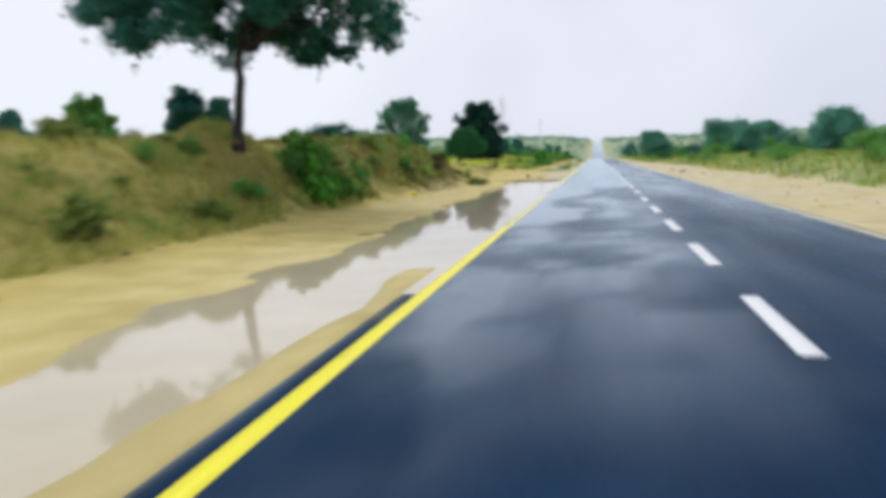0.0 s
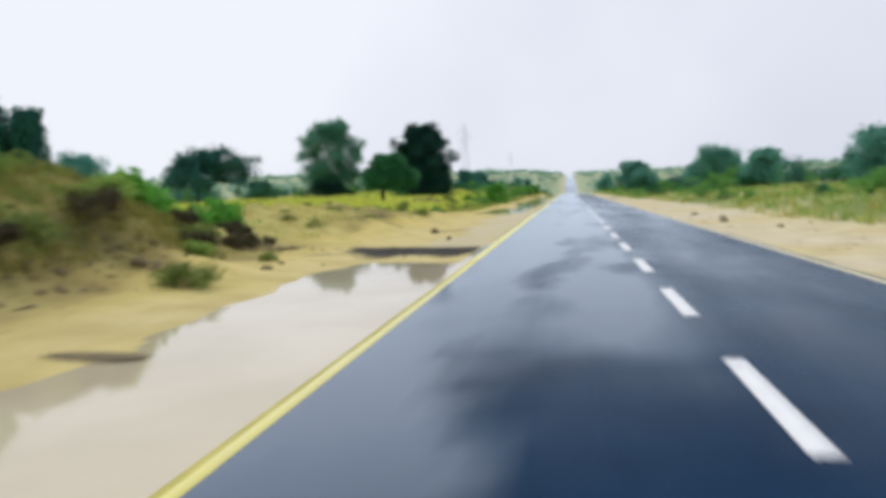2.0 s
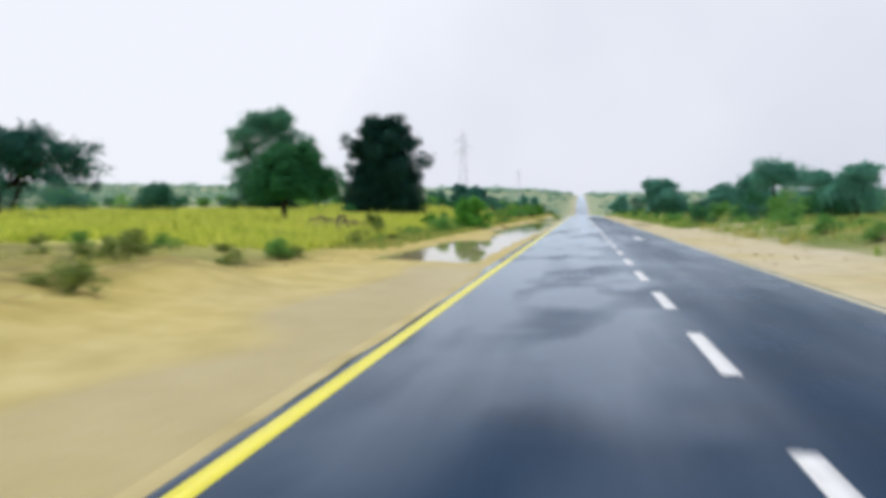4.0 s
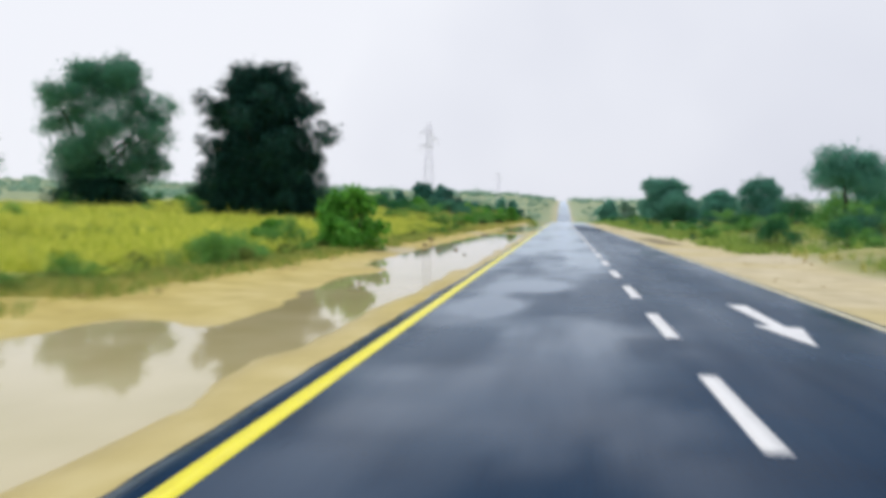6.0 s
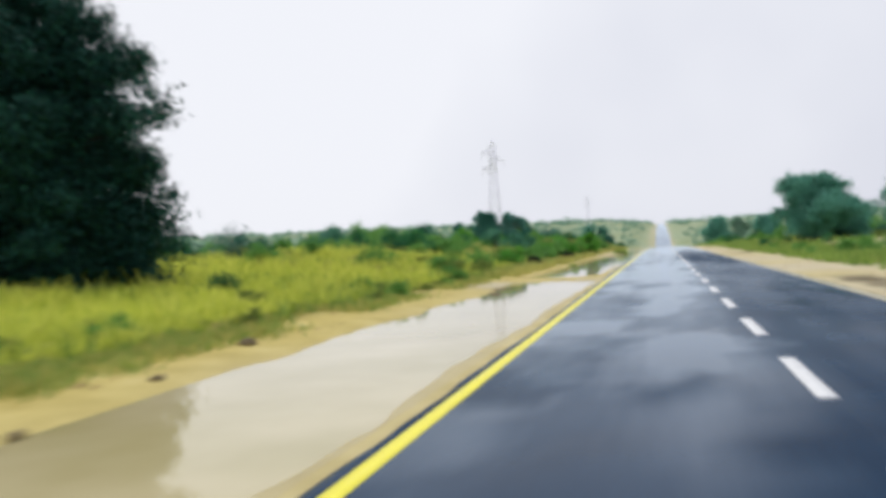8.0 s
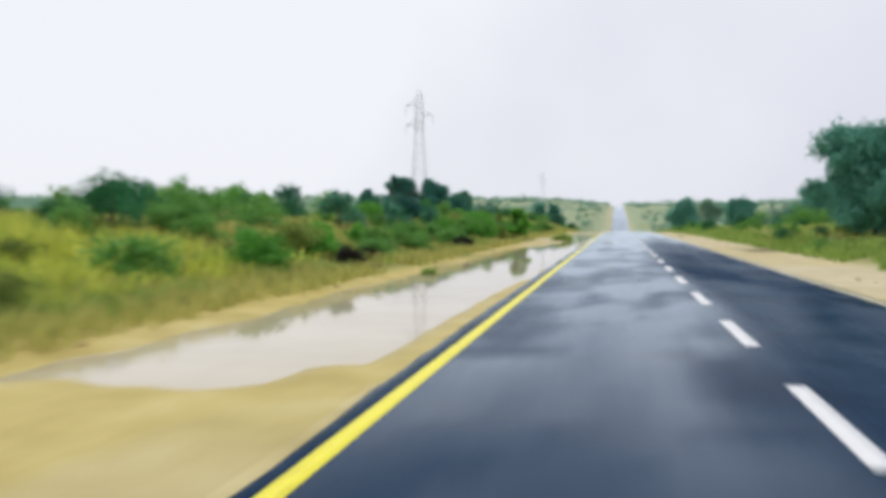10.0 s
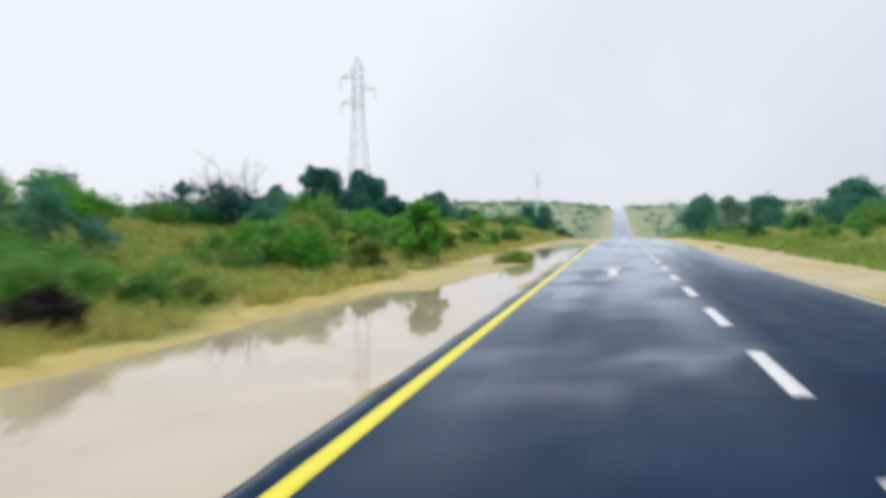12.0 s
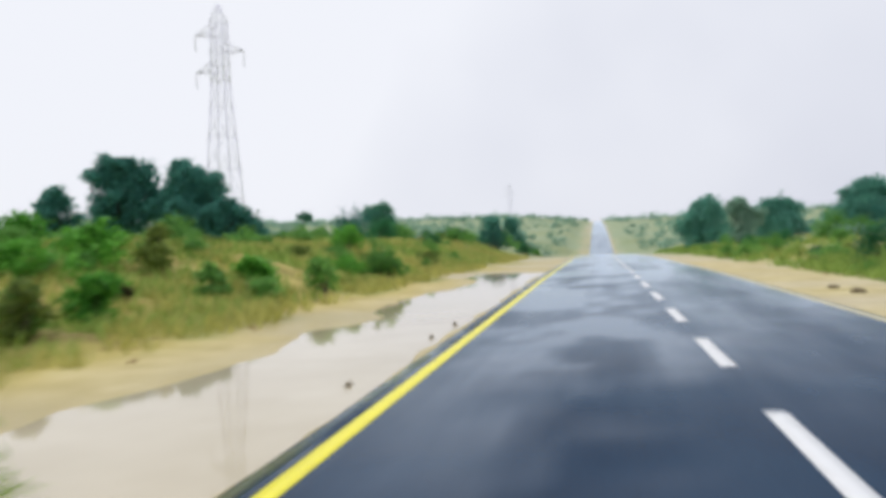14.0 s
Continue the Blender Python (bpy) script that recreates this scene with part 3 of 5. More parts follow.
def strip(name, x0, x1, y0, y1, lift, material, dx=0.25, dy=0.5, edge=0.0):
    """A strip on the road with sides that go down 5 cm, so that it has thickness."""
    nx, ny = max(2, int((x1 - x0) / dx) + 1), max(2, int((y1 - y0) / dy) + 1)
    xs_, ys_ = np.linspace(x0, x1, nx), np.linspace(y0, y1, ny)
    if x0 < CROWN < x1:
        xs_ = np.array(sorted(set(list(xs_) + [CROWN])))
    xs_ = np.concatenate([[x0 - 0.002], xs_, [x1 + 0.002]])
    gx_, gy_ = np.meshgrid(xs_, ys_)
    z = road_z(gx_, gy_) + lift
    z[:, 0] -= 0.01 if lift else 0.16
    z[:, -1] -= 0.01 if lift else 0.16
    if edge:
        ragged = edge * (value_noise(gy_, gx_ * 0, 0.9, 51) + 0.5 * value_noise(gy_, gx_ * 0, 0.3, 52))
        gx_ = gx_ + ragged * ((gx_ <= x0) | (gx_ >= x1))
    v = np.stack([gx_, gy_, z], -1).reshape(-1, 3)
    n = len(xs_)
    i = (np.arange(ny - 1)[:, None] * n + np.arange(n - 1)[None, :]).ravel()
    me = mesh_from(name, v, np.stack([i, i + 1, i + n + 1, i + n], -1), material)
    cover = np.interp(gy_.ravel(), [24, 34], [0.75, 1.0]) if material is YELLOW else 1.0
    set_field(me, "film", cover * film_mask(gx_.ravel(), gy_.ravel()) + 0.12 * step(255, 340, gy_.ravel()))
    return me


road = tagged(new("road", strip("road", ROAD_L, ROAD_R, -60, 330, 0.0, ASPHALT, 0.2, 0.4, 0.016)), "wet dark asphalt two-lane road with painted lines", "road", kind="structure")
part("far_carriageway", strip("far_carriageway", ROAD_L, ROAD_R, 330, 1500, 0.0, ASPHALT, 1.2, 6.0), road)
part("edge_line", strip("edge_line", -2.105, -1.93, -60, 330, 0.005, YELLOW, 0.09, 0.8), road, "yellow painted edge line")
part("edge_line", strip("edge_line", 4.68, 4.84, -60, 330, 0.005, PALE_YELLOW, 0.09, 0.8), road, "faded yellow painted edge line")
DASH0, PERIOD, DASH = 1.118, 4.6233, 2.379
for k in range(-6, 68):
    y0 = DASH0 + k * PERIOD
    part("lane_dash", strip("lane_dash", 1.36, 1.535, y0, y0 + DASH, 0.005, WHITE, 0.09, 0.6), road)


def arrow_mesh(x, y, way):
    """A straight-ahead arrow, 4.4 m long, that starts at y and points along way."""
    out = [(-0.16, 0), (0.16, 0), (0.105, 2.66), (0.33, 2.66), (0.0, 4.42), (-0.33, 2.66), (-0.105, 2.66)]
    v = [(x + way * px, y + way * py) for px, py in out]
    v = [(px, py, float(road_z(px, py)) + 0.006) for px, py in v]
    me = bpy.data.meshes.new("lane_arrow")
    me.from_pydata(v, [], [(0, 1, 2, 6), (2, 3, 4), (2, 4, 6), (6, 4, 5)])
    me.materials.append(WHITE)
    set_field(me, "film", [0.0] * 7)
    return me


part("lane_arrow", arrow_mesh(-0.2, 202.45, 1), road, "white painted straight-ahead arrow")
part("lane_arrow", arrow_mesh(3.13, 102.75, -1), road, "white painted arrow for the oncoming lane")


def sand_drift(y0, y1, wide, seed):
    """Sand that the rain has washed over the outer edge of the asphalt."""
    n = int((y1 - y0) / 0.35)
    yy = np.linspace(y0, y1, n)
    grow = np.minimum(1, np.minimum(yy - y0, y1 - yy) / 3)
    inner = ROAD_L + 0.012 + wide * grow * (0.72 + 0.2 * value_noise(yy, yy * 0, 2.2, seed) + 0.14 * value_noise(yy, yy * 0, 0.7, seed + 1))
    s_ = np.linspace(0, 1, 6)
    gx_ = (ROAD_L - 0.05) + (inner - ROAD_L + 0.05)[:, None] * s_[None, :]
    gy_ = np.repeat(yy[:, None], 6, 1)
    z = road_z(gx_, gy_) + 0.016 * (1 - s_[None, :] ** 2) + 0.002 + 0.004 * value_noise(gx_, gy_, 0.3, seed + 2)
    z[:, -1] = road_z(gx_[:, -1], gy_[:, -1]) - 0.004
    z[:, 0] -= 0.05
    i = (np.arange(n - 1)[:, None] * 6 + np.arange(5)[None, :]).ravel()
    me = mesh_from("sand_drift", np.stack([gx_, gy_, z], -1).reshape(-1, 3), np.stack([i, i + 1, i + 7, i + 6], -1), GROUND, True)
    set_field(me, "pale", np.full(n * 6, 0.45))
    tagged(new("sand_drift", me), "pale wet sand washed over the asphalt's edge", "sand", kind="structure")


sand_drift(50, 79, 0.2, 301)
sand_drift(103, 156, 0.17, 305)

# ---------------------------------------------------------------- standing water
for i, (y0, y1, xo, xi) in enumerate(POOLS):
    a, b = (xo - 1.0, ROAD_L - 0.004) if xi < 0 else (ROAD_R + 0.004, xi + 1.0)
    if i == 1:
        b = -1.95          # this one stands over the asphalt's edge, up to the line
    pool, _, _ = grid_mesh("water", np.linspace(a, b, 6), np.linspace(y0 - 1.5, y1 + 1.5, 12), lambda u, v: u * 0 + (FLOOD_Z if i < 2 else WATER_Z) - 0.0006 * i, WATER_OLIVE if 80 < y0 < 120 else WATER)
    tagged(new("water", pool), "muddy brown rain puddle beside the road", "puddle", kind="structure")


# ---------------------------------------------------------------- plants
def unit(v):
    return v / np.maximum(np.linalg.norm(v, axis=-1, keepdims=True), 1e-9)


def leaf_quads(points, length, width, rng, upward=0.7):
    """One small pointed leaf or leaflet spray at each point."""
    n = len(points)
    a = unit(rng.normal(size=(n, 3)) + np.array([0, 0, -0.25]))
    nrm = rng.normal(size=(n, 3)) + np.array([0, 0, upward * 2])
    b = unit(np.cross(nrm, a))
    l = length * rng.uniform(0.6, 1.3, (n, 1)) / 2
    w = width * rng.uniform(0.6, 1.3, (n, 1)) / 2
    v = np.stack([points - a * l, points + b * w - a * l * 0.2, points + a * l, points - b * w - a * l * 0.2], 1).reshape(-1, 3)
    return v, np.arange(4 * n).reshape(-1, 4)


def tube(path, radii, sides=7):
    path, radii = np.asarray(path, float), np.asarray(radii, float)
    d = unit(np.gradient(path, axis=0))
    ref = np.where(np.abs(d[:, 2:3]) > 0.9, np.array([[1.0, 0, 0]]), np.array([[0, 0, 1.0]]))
    u = unit(np.cross(d, ref))
    w = np.cross(d, u)
    ang = np.arange(sides) * 2 * math.pi / sides
    ring = u[:, None] * np.cos(ang)[None, :, None] + w[:, None] * np.sin(ang)[None, :, None]
    v = (path[:, None] + ring * radii[:, None, None]).reshape(-1, 3)
    f = []
    for i in range(len(path) - 1):
        for j in range(sides):
            k = (j + 1) % sides
            f.append((i * sides + j, i * sides + k, (i + 1) * sides + k, (i + 1) * sides + j))
    return v, np.array(f)


def bent(a, b, rng, wobble, n=6):
    a, b = np.asarray(a, float), np.asarray(b, float)
    s = np.linspace(0, 1, n)[:, None]
    p = a + (b - a) * s
    k = rng.normal(size=(n, 3)) * wobble * np.linalg.norm(b - a)
    k[0] = k[-1] = 0
    return p + k


DOME_H, DOME_R = [0, 0.12, 0.35, 0.6, 0.8, 1.0], [0.80, 0.95, 1.0, 0.93, 0.76, 0.42]


def lobes_in(rng, count, radius, low, high, size, flat, taper):
    """Centres and sizes of the clumps that make up a crown: umbrella-shaped, or dense with its widest part below the middle."""
    out = []
    for i in range(count):
        turn, u, s = rng.uniform(0, 2 * math.pi), rng.uniform(0, 1), size * rng.uniform(0.55, 1.25)
        if flat:
            r = math.sqrt(u)
            h = 0.08 + 0.55 * rng.uniform(0, 1) + 0.35 * (1 - r * r)
            reach_ = radius
        else:
            h = rng.uniform(0, 1) if i % 4 else rng.uniform(0.7, 1.0)
            r = math.sqrt(0.55 + 0.45 * u) if i % 3 else math.sqrt(u)
            wide = float(np.interp(h, DOME_H, DOME_R))
            reach_ = radius * (wide * (1 - taper) + taper * (1 - 0.8 * h)) * rng.uniform(0.82, 1.18)
            s *= 1 - 0.25 * h
        q = max(0.0, reach_ - 0.6 * s) * r
        out.append((math.cos(turn) * q, math.sin(turn) * q, low + 0.55 * s + h * max(0.0, high - low - 1.3 * s), s))
    return np.array(out)


def crown_points(lobes, count, rng, squash=0.8, loose=0.30):
    """Leaves gathered round the twig tips of each clump, which is drawn out along its bough; sprays stick out of the outline."""
    n, tips = len(lobes), 13
    size = lobes[:, 3:4]
    axis = unit(lobes[:, :3] - lobes[:, :3].mean(0) + rng.normal(size=(n, 3)) * 0.7 * size + np.array([0, 0, 0.35]) * size)
    d = unit(rng.normal(size=(n, tips, 3)))
    off = d * rng.uniform(0.25, 1.0, (n, tips, 1)) ** 0.6 * size[:, None]
    along = (off * axis[:, None]).sum(-1, keepdims=True)
    off = (off - along * axis[:, None]) * 0.85 + along * axis[:, None] * rng.uniform(1.0, 1.55, (n, 1, 1))
    centre = (lobes[:, None, :3] + off * np.array([1, 1, squash])).reshape(-1, 3)
    wide = np.repeat(lobes[:, 3], tips) * rng.uniform(0.6, 1.35, n * tips) * loose
    w = wide ** 2
    i = rng.choice(len(centre), count, p=w / w.sum())
    p = centre[i] + np.clip(rng.normal(size=(count, 3)), -1.7, 1.7) * wide[i][:, None] * np.array([1, 1, 0.8])
    m = max(4, min(260, count // 130))
    j = rng.choice(n, m, p=lobes[:, 3] ** 2 / (lobes[:, 3] ** 2).sum())
    d = unit(rng.normal(size=(m, 3)) * 0.8 + axis[j])
    root = lobes[j, :3] + d * lobes[j, 3:4] * 0.85
    t = rng.uniform(0, 1, (m, 9, 1))
    spray = root[:, None] + d[:, None] * t * lobes[j, 3][:, None, None] * rng.uniform(0.35, 0.8, (m, 1, 1)) + rng.normal(size=(m, 9, 3)) * 0.05 + np.array([0, 0, -0.12]) * t * t
    return np.concatenate([p, spray.reshape(-1, 3)])


def make_tree(name, x, y, height, radius, low, leaves, leaf, seed, label, trunk=0.22, lean=(0.0, 0.0), fork=0.4, count=16, size=0.36, flat=False, taper=0.25, stems=1,
              upward=0.6, sink=0.15, core=0.45, core_top=0.93, loose=0.30, rim=()):
    """A tree with its base on the land: trunk, limbs and a crown of small leaves. height: the level of its top;
    low: the crown's lower edge over the base."""
    core = 0.0 if flat else core
    rng = np.random.default_rng(seed)
    root = new(name)
    ground = land_at(x, y) - sink
    height = height - ground
    root.location = (x, y, ground)
    tagged(root, label, "tree")
    lobes = lobes_in(rng, count, radius, low, height, size * radius, flat, taper)
    lobes[:, 0] += lean[0]
    lobes[:, 1] += lean[1]
    if rim:
        # hanging clumps at the crown's edge: place in the plan, level, size
        lobes = np.concatenate([lobes, [(rx - x, ry - y, rz - ground, rs) for rx, ry, rz, rs in rim]])
    top = np.array([lean[0] * 0.5, lean[1] * 0.5, max(low, 0.8) + fork * (height - low) * 0.5])
    for s in range(stems):
        off = np.array([0.35 * (s - (stems - 1) / 2), 0.2 * (s % 2), 0])
        line = bent(off, top + off * 3, rng, 0.025, 7)
        v, f = tube(line, np.interp(np.linspace(0, 1, 7), [0, 0.08, 1], [trunk * 1.55, trunk, trunk * 0.62]) / (1 + 0.35 * (stems - 1)))
        part("trunk", mesh_from("trunk", v, f, BARK, True), root)
    far = lobes[np.argsort(-np.linalg.norm(lobes[:, :2] - top[:2], axis=1))][:9]
    if flat:
        far = far + np.array([0, 0, 0.25 * radius, 0])
    for lb in far:
        start = top * (1.0 if flat else rng.uniform(0.72, 1.0))
        line = bent(start, lb[:3] * np.array([1, 1, 1]), rng, 0.06, 6)
        v, f = tube(line, np.linspace(trunk * 0.5, trunk * 0.1, 6), 5)
        part("limb", mesh_from("limb", v, f, BARK, True), root)
    pts = crown_points(lobes, leaves, rng, 0.8, loose)
    if core:
        # the dark middle of the crown is filled with leaves too
        m = int(leaves * core)
        h = rng.uniform(0, 1, m)
        turn = rng.uniform(0, 2 * math.pi, m)
        bulge = 1 + 0.12 * np.sin(3 * turn + seed) + 0.10 * np.sin(5 * turn + 7 * h + seed)
        q = np.sqrt(rng.uniform(0, 1, m)) * np.interp(h, DOME_H, DOME_R) * radius * 0.74 * bulge
        pts = np.concatenate([pts, np.column_stack([lean[0] + np.cos(turn) * q, lean[1] + np.sin(turn) * q, low + 0.1 + h * (height - low) * core_top])])
    v, f = leaf_quads(pts, leaf[0], leaf[1], rng, upward)
    part("crown", mesh_from("crown", v, f, leaf[2]), root)
    return root


def make_bush(name, x, y, height, radius, leaves, leaf, seed, label, count=9, size=0.45, taper=0.3, category="bush", stem=TWIG, low=0.05):
    rng = np.random.default_rng(seed)
    root = new(name)
    root.location = (x, y, land_at(x, y) - 0.04)
    tagged(root, label, category)
    lobes = lobes_in(rng, count, radius, low, height, size * min(radius, height), False, taper)
    vs, fs, n = [], [], 0
    for lb in lobes[:8]:
        v, f = tube(bent((rng.normal() * 0.06 * radius, rng.normal() * 0.06 * radius, 0), lb[:3], rng, 0.05, 5), np.linspace(0.035, 0.008, 5) * (0.5 + height / 2), 4)
        vs.append(v)
        fs.append(f + n)
        n += len(v)
    part("woody_base", mesh_from("woody_base", np.concatenate(vs), np.concatenate(fs), stem, True), root)
    v, f = leaf_quads(crown_points(lobes, leaves, rng, 0.9), leaf[0], leaf[1], rng)
    part("foliage", mesh_from("foliage", v, f, leaf[2]), root)
    return root


def placed(ob, x, y, scale, turn, tall=1.0):
    m = Matrix.LocRotScale((x, y, land_at(x, y) - 0.05), Euler((0, 0, turn)), (scale, scale, scale * tall))
    return copy_thing(ob, m)


def blades(name, xy, height, width, material, rng, label, lean=0.35, per=7, spread=0.12):
    """Tufts of narrow blades as one object of uncountable stuff."""
    n = len(xy)
    z = land(xy[:, 0], xy[:, 1])
    base = np.repeat(np.column_stack([xy, z - 0.02]), per, 0)
    m = n * per
    base[:, :2] += rng.normal(size=(m, 2)) * spread
    hh = np.repeat(height * rng.uniform(0.55, 1.25, n), per) * rng.uniform(0.6, 1.1, m)
    ang = rng.uniform(0, 2 * math.pi, m)
    side = np.column_stack([np.cos(ang), np.sin(ang), np.zeros(m)]) * (width * rng.uniform(0.6, 1.3, (m, 1)))
    tip = base + np.column_stack([rng.normal(size=m) * lean * hh, rng.normal(size=m) * lean * hh, hh])
    mid = (base + tip) / 2 + np.array([0, 0, 1]) * (hh * 0.12)[:, None]
    v = np.stack([base - side, base + side, mid + side * 0.8, tip, mid - side * 0.8], 1).reshape(-1, 3)
    i = np.arange(m) * 5
    me = mesh_from(name, v, np.stack([i, i + 1, i + 2, i + 3, i + 4], -1), material)
    return tagged(new(name, me), label, "grass", kind="stuff")


def scatter(rng, n, x0, x1, y0, y1, clump=None, seed=0, keep=0.0):
    p = np.column_stack([rng.uniform(x0, x1, n), rng.uniform(y0, y1, n)])
    if clump:
        p = p[value_noise(p[:, 0], p[:, 1], clump, seed) + 0.5 * value_noise(p[:, 0], p[:, 1], clump * 0.3, seed + 1) > keep]
    return p


# --- trees on the near side
make_tree("umbrella_acacia", -9.75, 20.3, 8.9, 4.3, 2.6, 74000, (0.20, 0.075, LEAF_DARK), 101, "tall dark umbrella acacia with slender forked trunk on the bank",
          trunk=0.17, lean=(0.35, 0.5), fork=0.10, count=58, size=0.19, flat=True, taper=0.0, loose=0.22,
          rim=((-6.6, 24.3, 5.35, 0.75), (-7.6, 23.4, 4.95, 0.7), (-8.5, 22.6, 4.8, 0.65), (-11.4, 19.0, 4.95, 0.7), (-12.4, 19.9, 5.2, 0.8), (-10.7, 22.6, 5.0, 0.75), (-6.9, 22.0, 5.6, 0.8),
               (-7.3, 25.2, 5.9, 0.75), (-9.0, 24.6, 5.4, 0.8), (-11.8, 22.5, 5.5, 0.8), (-8.0, 18.8, 5.5, 0.75), (-6.2, 23.4, 5.9, 0.7), (-9.9, 18.2, 5.1, 0.7)))
make_tree("round_tree", -48.4, 88.0, 11.1, 3.7, 0.6, 50000, (0.24, 0.12, LEAF_DARK), 102, "dense round dark green tree behind the sandy bank", count=46, size=0.30, core=0.8, core_top=0.8, taper=0.35)
make_tree("round_tree", -44.5, 88.8, 9.9, 2.5, 0.8, 24000, (0.22, 0.11, LEAF_DARK), 117, "smaller dark round tree beside a larger one", count=26, size=0.36, core=0.7, taper=0.3)
make_tree("thorn_tree", -40.3, 57.5, 7.4, 2.3, 0.8, 22000, (0.20, 0.10, LEAF_SAGE), 132, "green thorn tree with drooping boughs behind the bank", count=30, size=0.3, taper=0.2, core=0.4)
make_tree("thorn_tree", -46.5, 56.0, 6.4, 2.0, 0.6, 14000, (0.20, 0.10, LEAF_DEEPTEAL), 133, "low dark thorn tree behind the bank", count=22, size=0.32, taper=0.2, core=0.4)
make_tree("spreading_thorn_tree", -37.0, 104.0, 7.3, 5.1, 1.2, 34000, (0.22, 0.09, LEAF_DARK), 103, "wide low thorn tree with two slanting trunks in grass", lean=(1.0, 0), stems=2, count=44, size=0.22, flat=True, taper=0.1, loose=0.24)
make_tree("round_tree", -80.0, 148.0, 9.6, 7.0, 0.6, 20000, (0.34, 0.17, LEAF_DEEPTEAL), 104, "broad dark tree far across the yellow grass", count=24, size=0.36)
make_tree("thorn_tree", -18.5, 105.5, 5.5, 2.85, 1.75, 42000, (0.17, 0.08, LEAF_OLIVEDARK), 105, "round green thorn tree with a short slanting trunk in yellow grass", lean=(1.0, 0.2), count=52, size=0.28, core=0.45, trunk=0.24, core_top=0.8)
make_tree("feathery_tree", -36.1, 146.5, 13.0, 5.1, 2.6, 60000, (0.23, 0.09, LEAF_MID), 106, "tall airy grey-green thorn tree with gaps in its crown", count=84, size=0.24, taper=0.0, core=0.22, trunk=0.32, loose=0.32)
make_tree("dark_thorn_tree", -20.8, 141.2, 11.5, 4.7, -0.1, 100000, (0.22, 0.09, LEAF_BLACKTHORN), 107, "big dense nearly black thorn tree standing in yellow grass", count=120, size=0.26, taper=0.03, core=0.8, core_top=0.7, trunk=0.32, loose=0.26)
make_tree("round_tree", -41.0, 130.0, 3.9, 2.6, 0.2, 9000, (0.24, 0.11, LEAF_MID), 108, "low rounded green tree far back in grass", count=13, size=0.4)
make_tree("thorn_tree", -29.8, 255.0, 7.9, 2.5, 1.0, 24000, (0.20, 0.10, LEAF_DEEPTEAL), 109, "dark rounded thorn tree near the pylon", count=30, size=0.36, taper=0.05, core=0.6)
make_tree("thorn_tree", -25.4, 255.4, 7.1, 2.3, 0.9, 22000, (0.20, 0.10, LEAF_DEEPTEAL), 112, "dark bushy thorn tree beside its taller neighbour", count=26, size=0.36, taper=0.05, core=0.6)
make_tree("thorn_tree", -34.9, 255.0, 6.0, 1.7, 0.2, 9000, (0.20, 0.10, LEAF_DEEPTEAL), 113, "small thorn tree beside two larger ones", count=14, size=0.4, taper=0.05)
make_tree("thorn_tree", -21.6, 253.0, 4.6, 1.8, 0.1, 9000, (0.20, 0.10, LEAF_DEEPTEAL), 118, "low dark thorn tree in front of taller ones", count=14, size=0.4, taper=0.1)
make_tree("round_tree", -40.8, 356.0, 9.6, 4.2, 0.5, 8000, (0.40, 0.2, LEAF_MID), 110, "far rounded green tree on a low ridge", count=12, size=0.4)
make_tree("round_tree", -22.4, 376.0, 6.9, 3.6, 0.2, 7000, (0.38, 0.2, LEAF_TEAL), 111, "far dark tree beside the road", count=10, size=0.42)
make_tree("round_tree", -17.9, 378.0, 6.6, 3.2, 0.2, 7000, (0.38, 0.2, LEAF_TEAL), 115, "far dark tree close to its twin", count=10, size=0.42)
make_tree("umbrella_tree", -56.5, 356.0, 8.6, 1.6, 2.4, 2400, (0.34, 0.16, LEAF_MID), 116, "small far umbrella tree standing alone", trunk=0.16, count=7, size=0.5, flat=True, taper=0.0)
make_bush("thorn_bush", -36.3, 146.0, 4.0, 3.4, 22000, (0.22, 0.10, LEAF_BLACKTHORN), 114, "dense black-green thorn bush at the foot of a tall tree", count=34, size=0.42, low=0.0)
# --- trees on the far side of the road
make_tree("round_tree", 13.4, 194.5, 6.6, 3.6, 1.0, 42000, (0.22, 0.11, LEAF_TEAL), 121, "broad dark green tree with a ragged crown beside the shoulder", count=40, size=0.3, taper=-0.25, core=0.5)
make_tree("umbrella_tree", 22.2, 154.7, 7.6, 3.3, 3.2, 18000, (0.22, 0.10, LEAF_TEAL), 122, "umbrella-shaped tree with a bare upright trunk", trunk=0.2, count=20, size=0.4, flat=True, taper=0.0)
make_tree("round_tree", 24.9, 135.0, 5.8, 2.7, 0.9, 15000, (0.22, 0.11, LEAF_TEAL), 123, "small round green tree in scrub", count=16, size=0.42)
make_tree("round_tree", 33.0, 118.0, 7.0, 4.6, 0.3, 20000, (0.26, 0.12, LEAF_TEAL), 124, "rounded green tree in dense scrub", count=24, size=0.36)
make_tree("round_tree", 41.0, 205.0, 8.6, 5.5, 0.4, 16000, (0.32, 0.15, LEAF_TEAL), 125, "broad green tree beyond the scrub", count=24, size=0.34)
make_tree("round_tree", 50.9, 299.0, 12.3, 8.0, 0.4, 14000, (0.5, 0.26, LEAF_TEAL), 126, "large far spreading green tree with a pointed top", count=24, size=0.34, taper=0.3)
make_tree("round_tree", 57.2, 392.0, 12.2, 9.0, 0.4, 14000, (0.6, 0.3, LEAF_TEAL), 127, "large far spreading green tree", count=24, size=0.34)
make_tree("round_tree", 12.5, 306.0, 5.6, 3.6, 0.2, 10000, (0.36, 0.18, LEAF_TEAL), 128, "dark low tree near the far road", count=14, size=0.42)
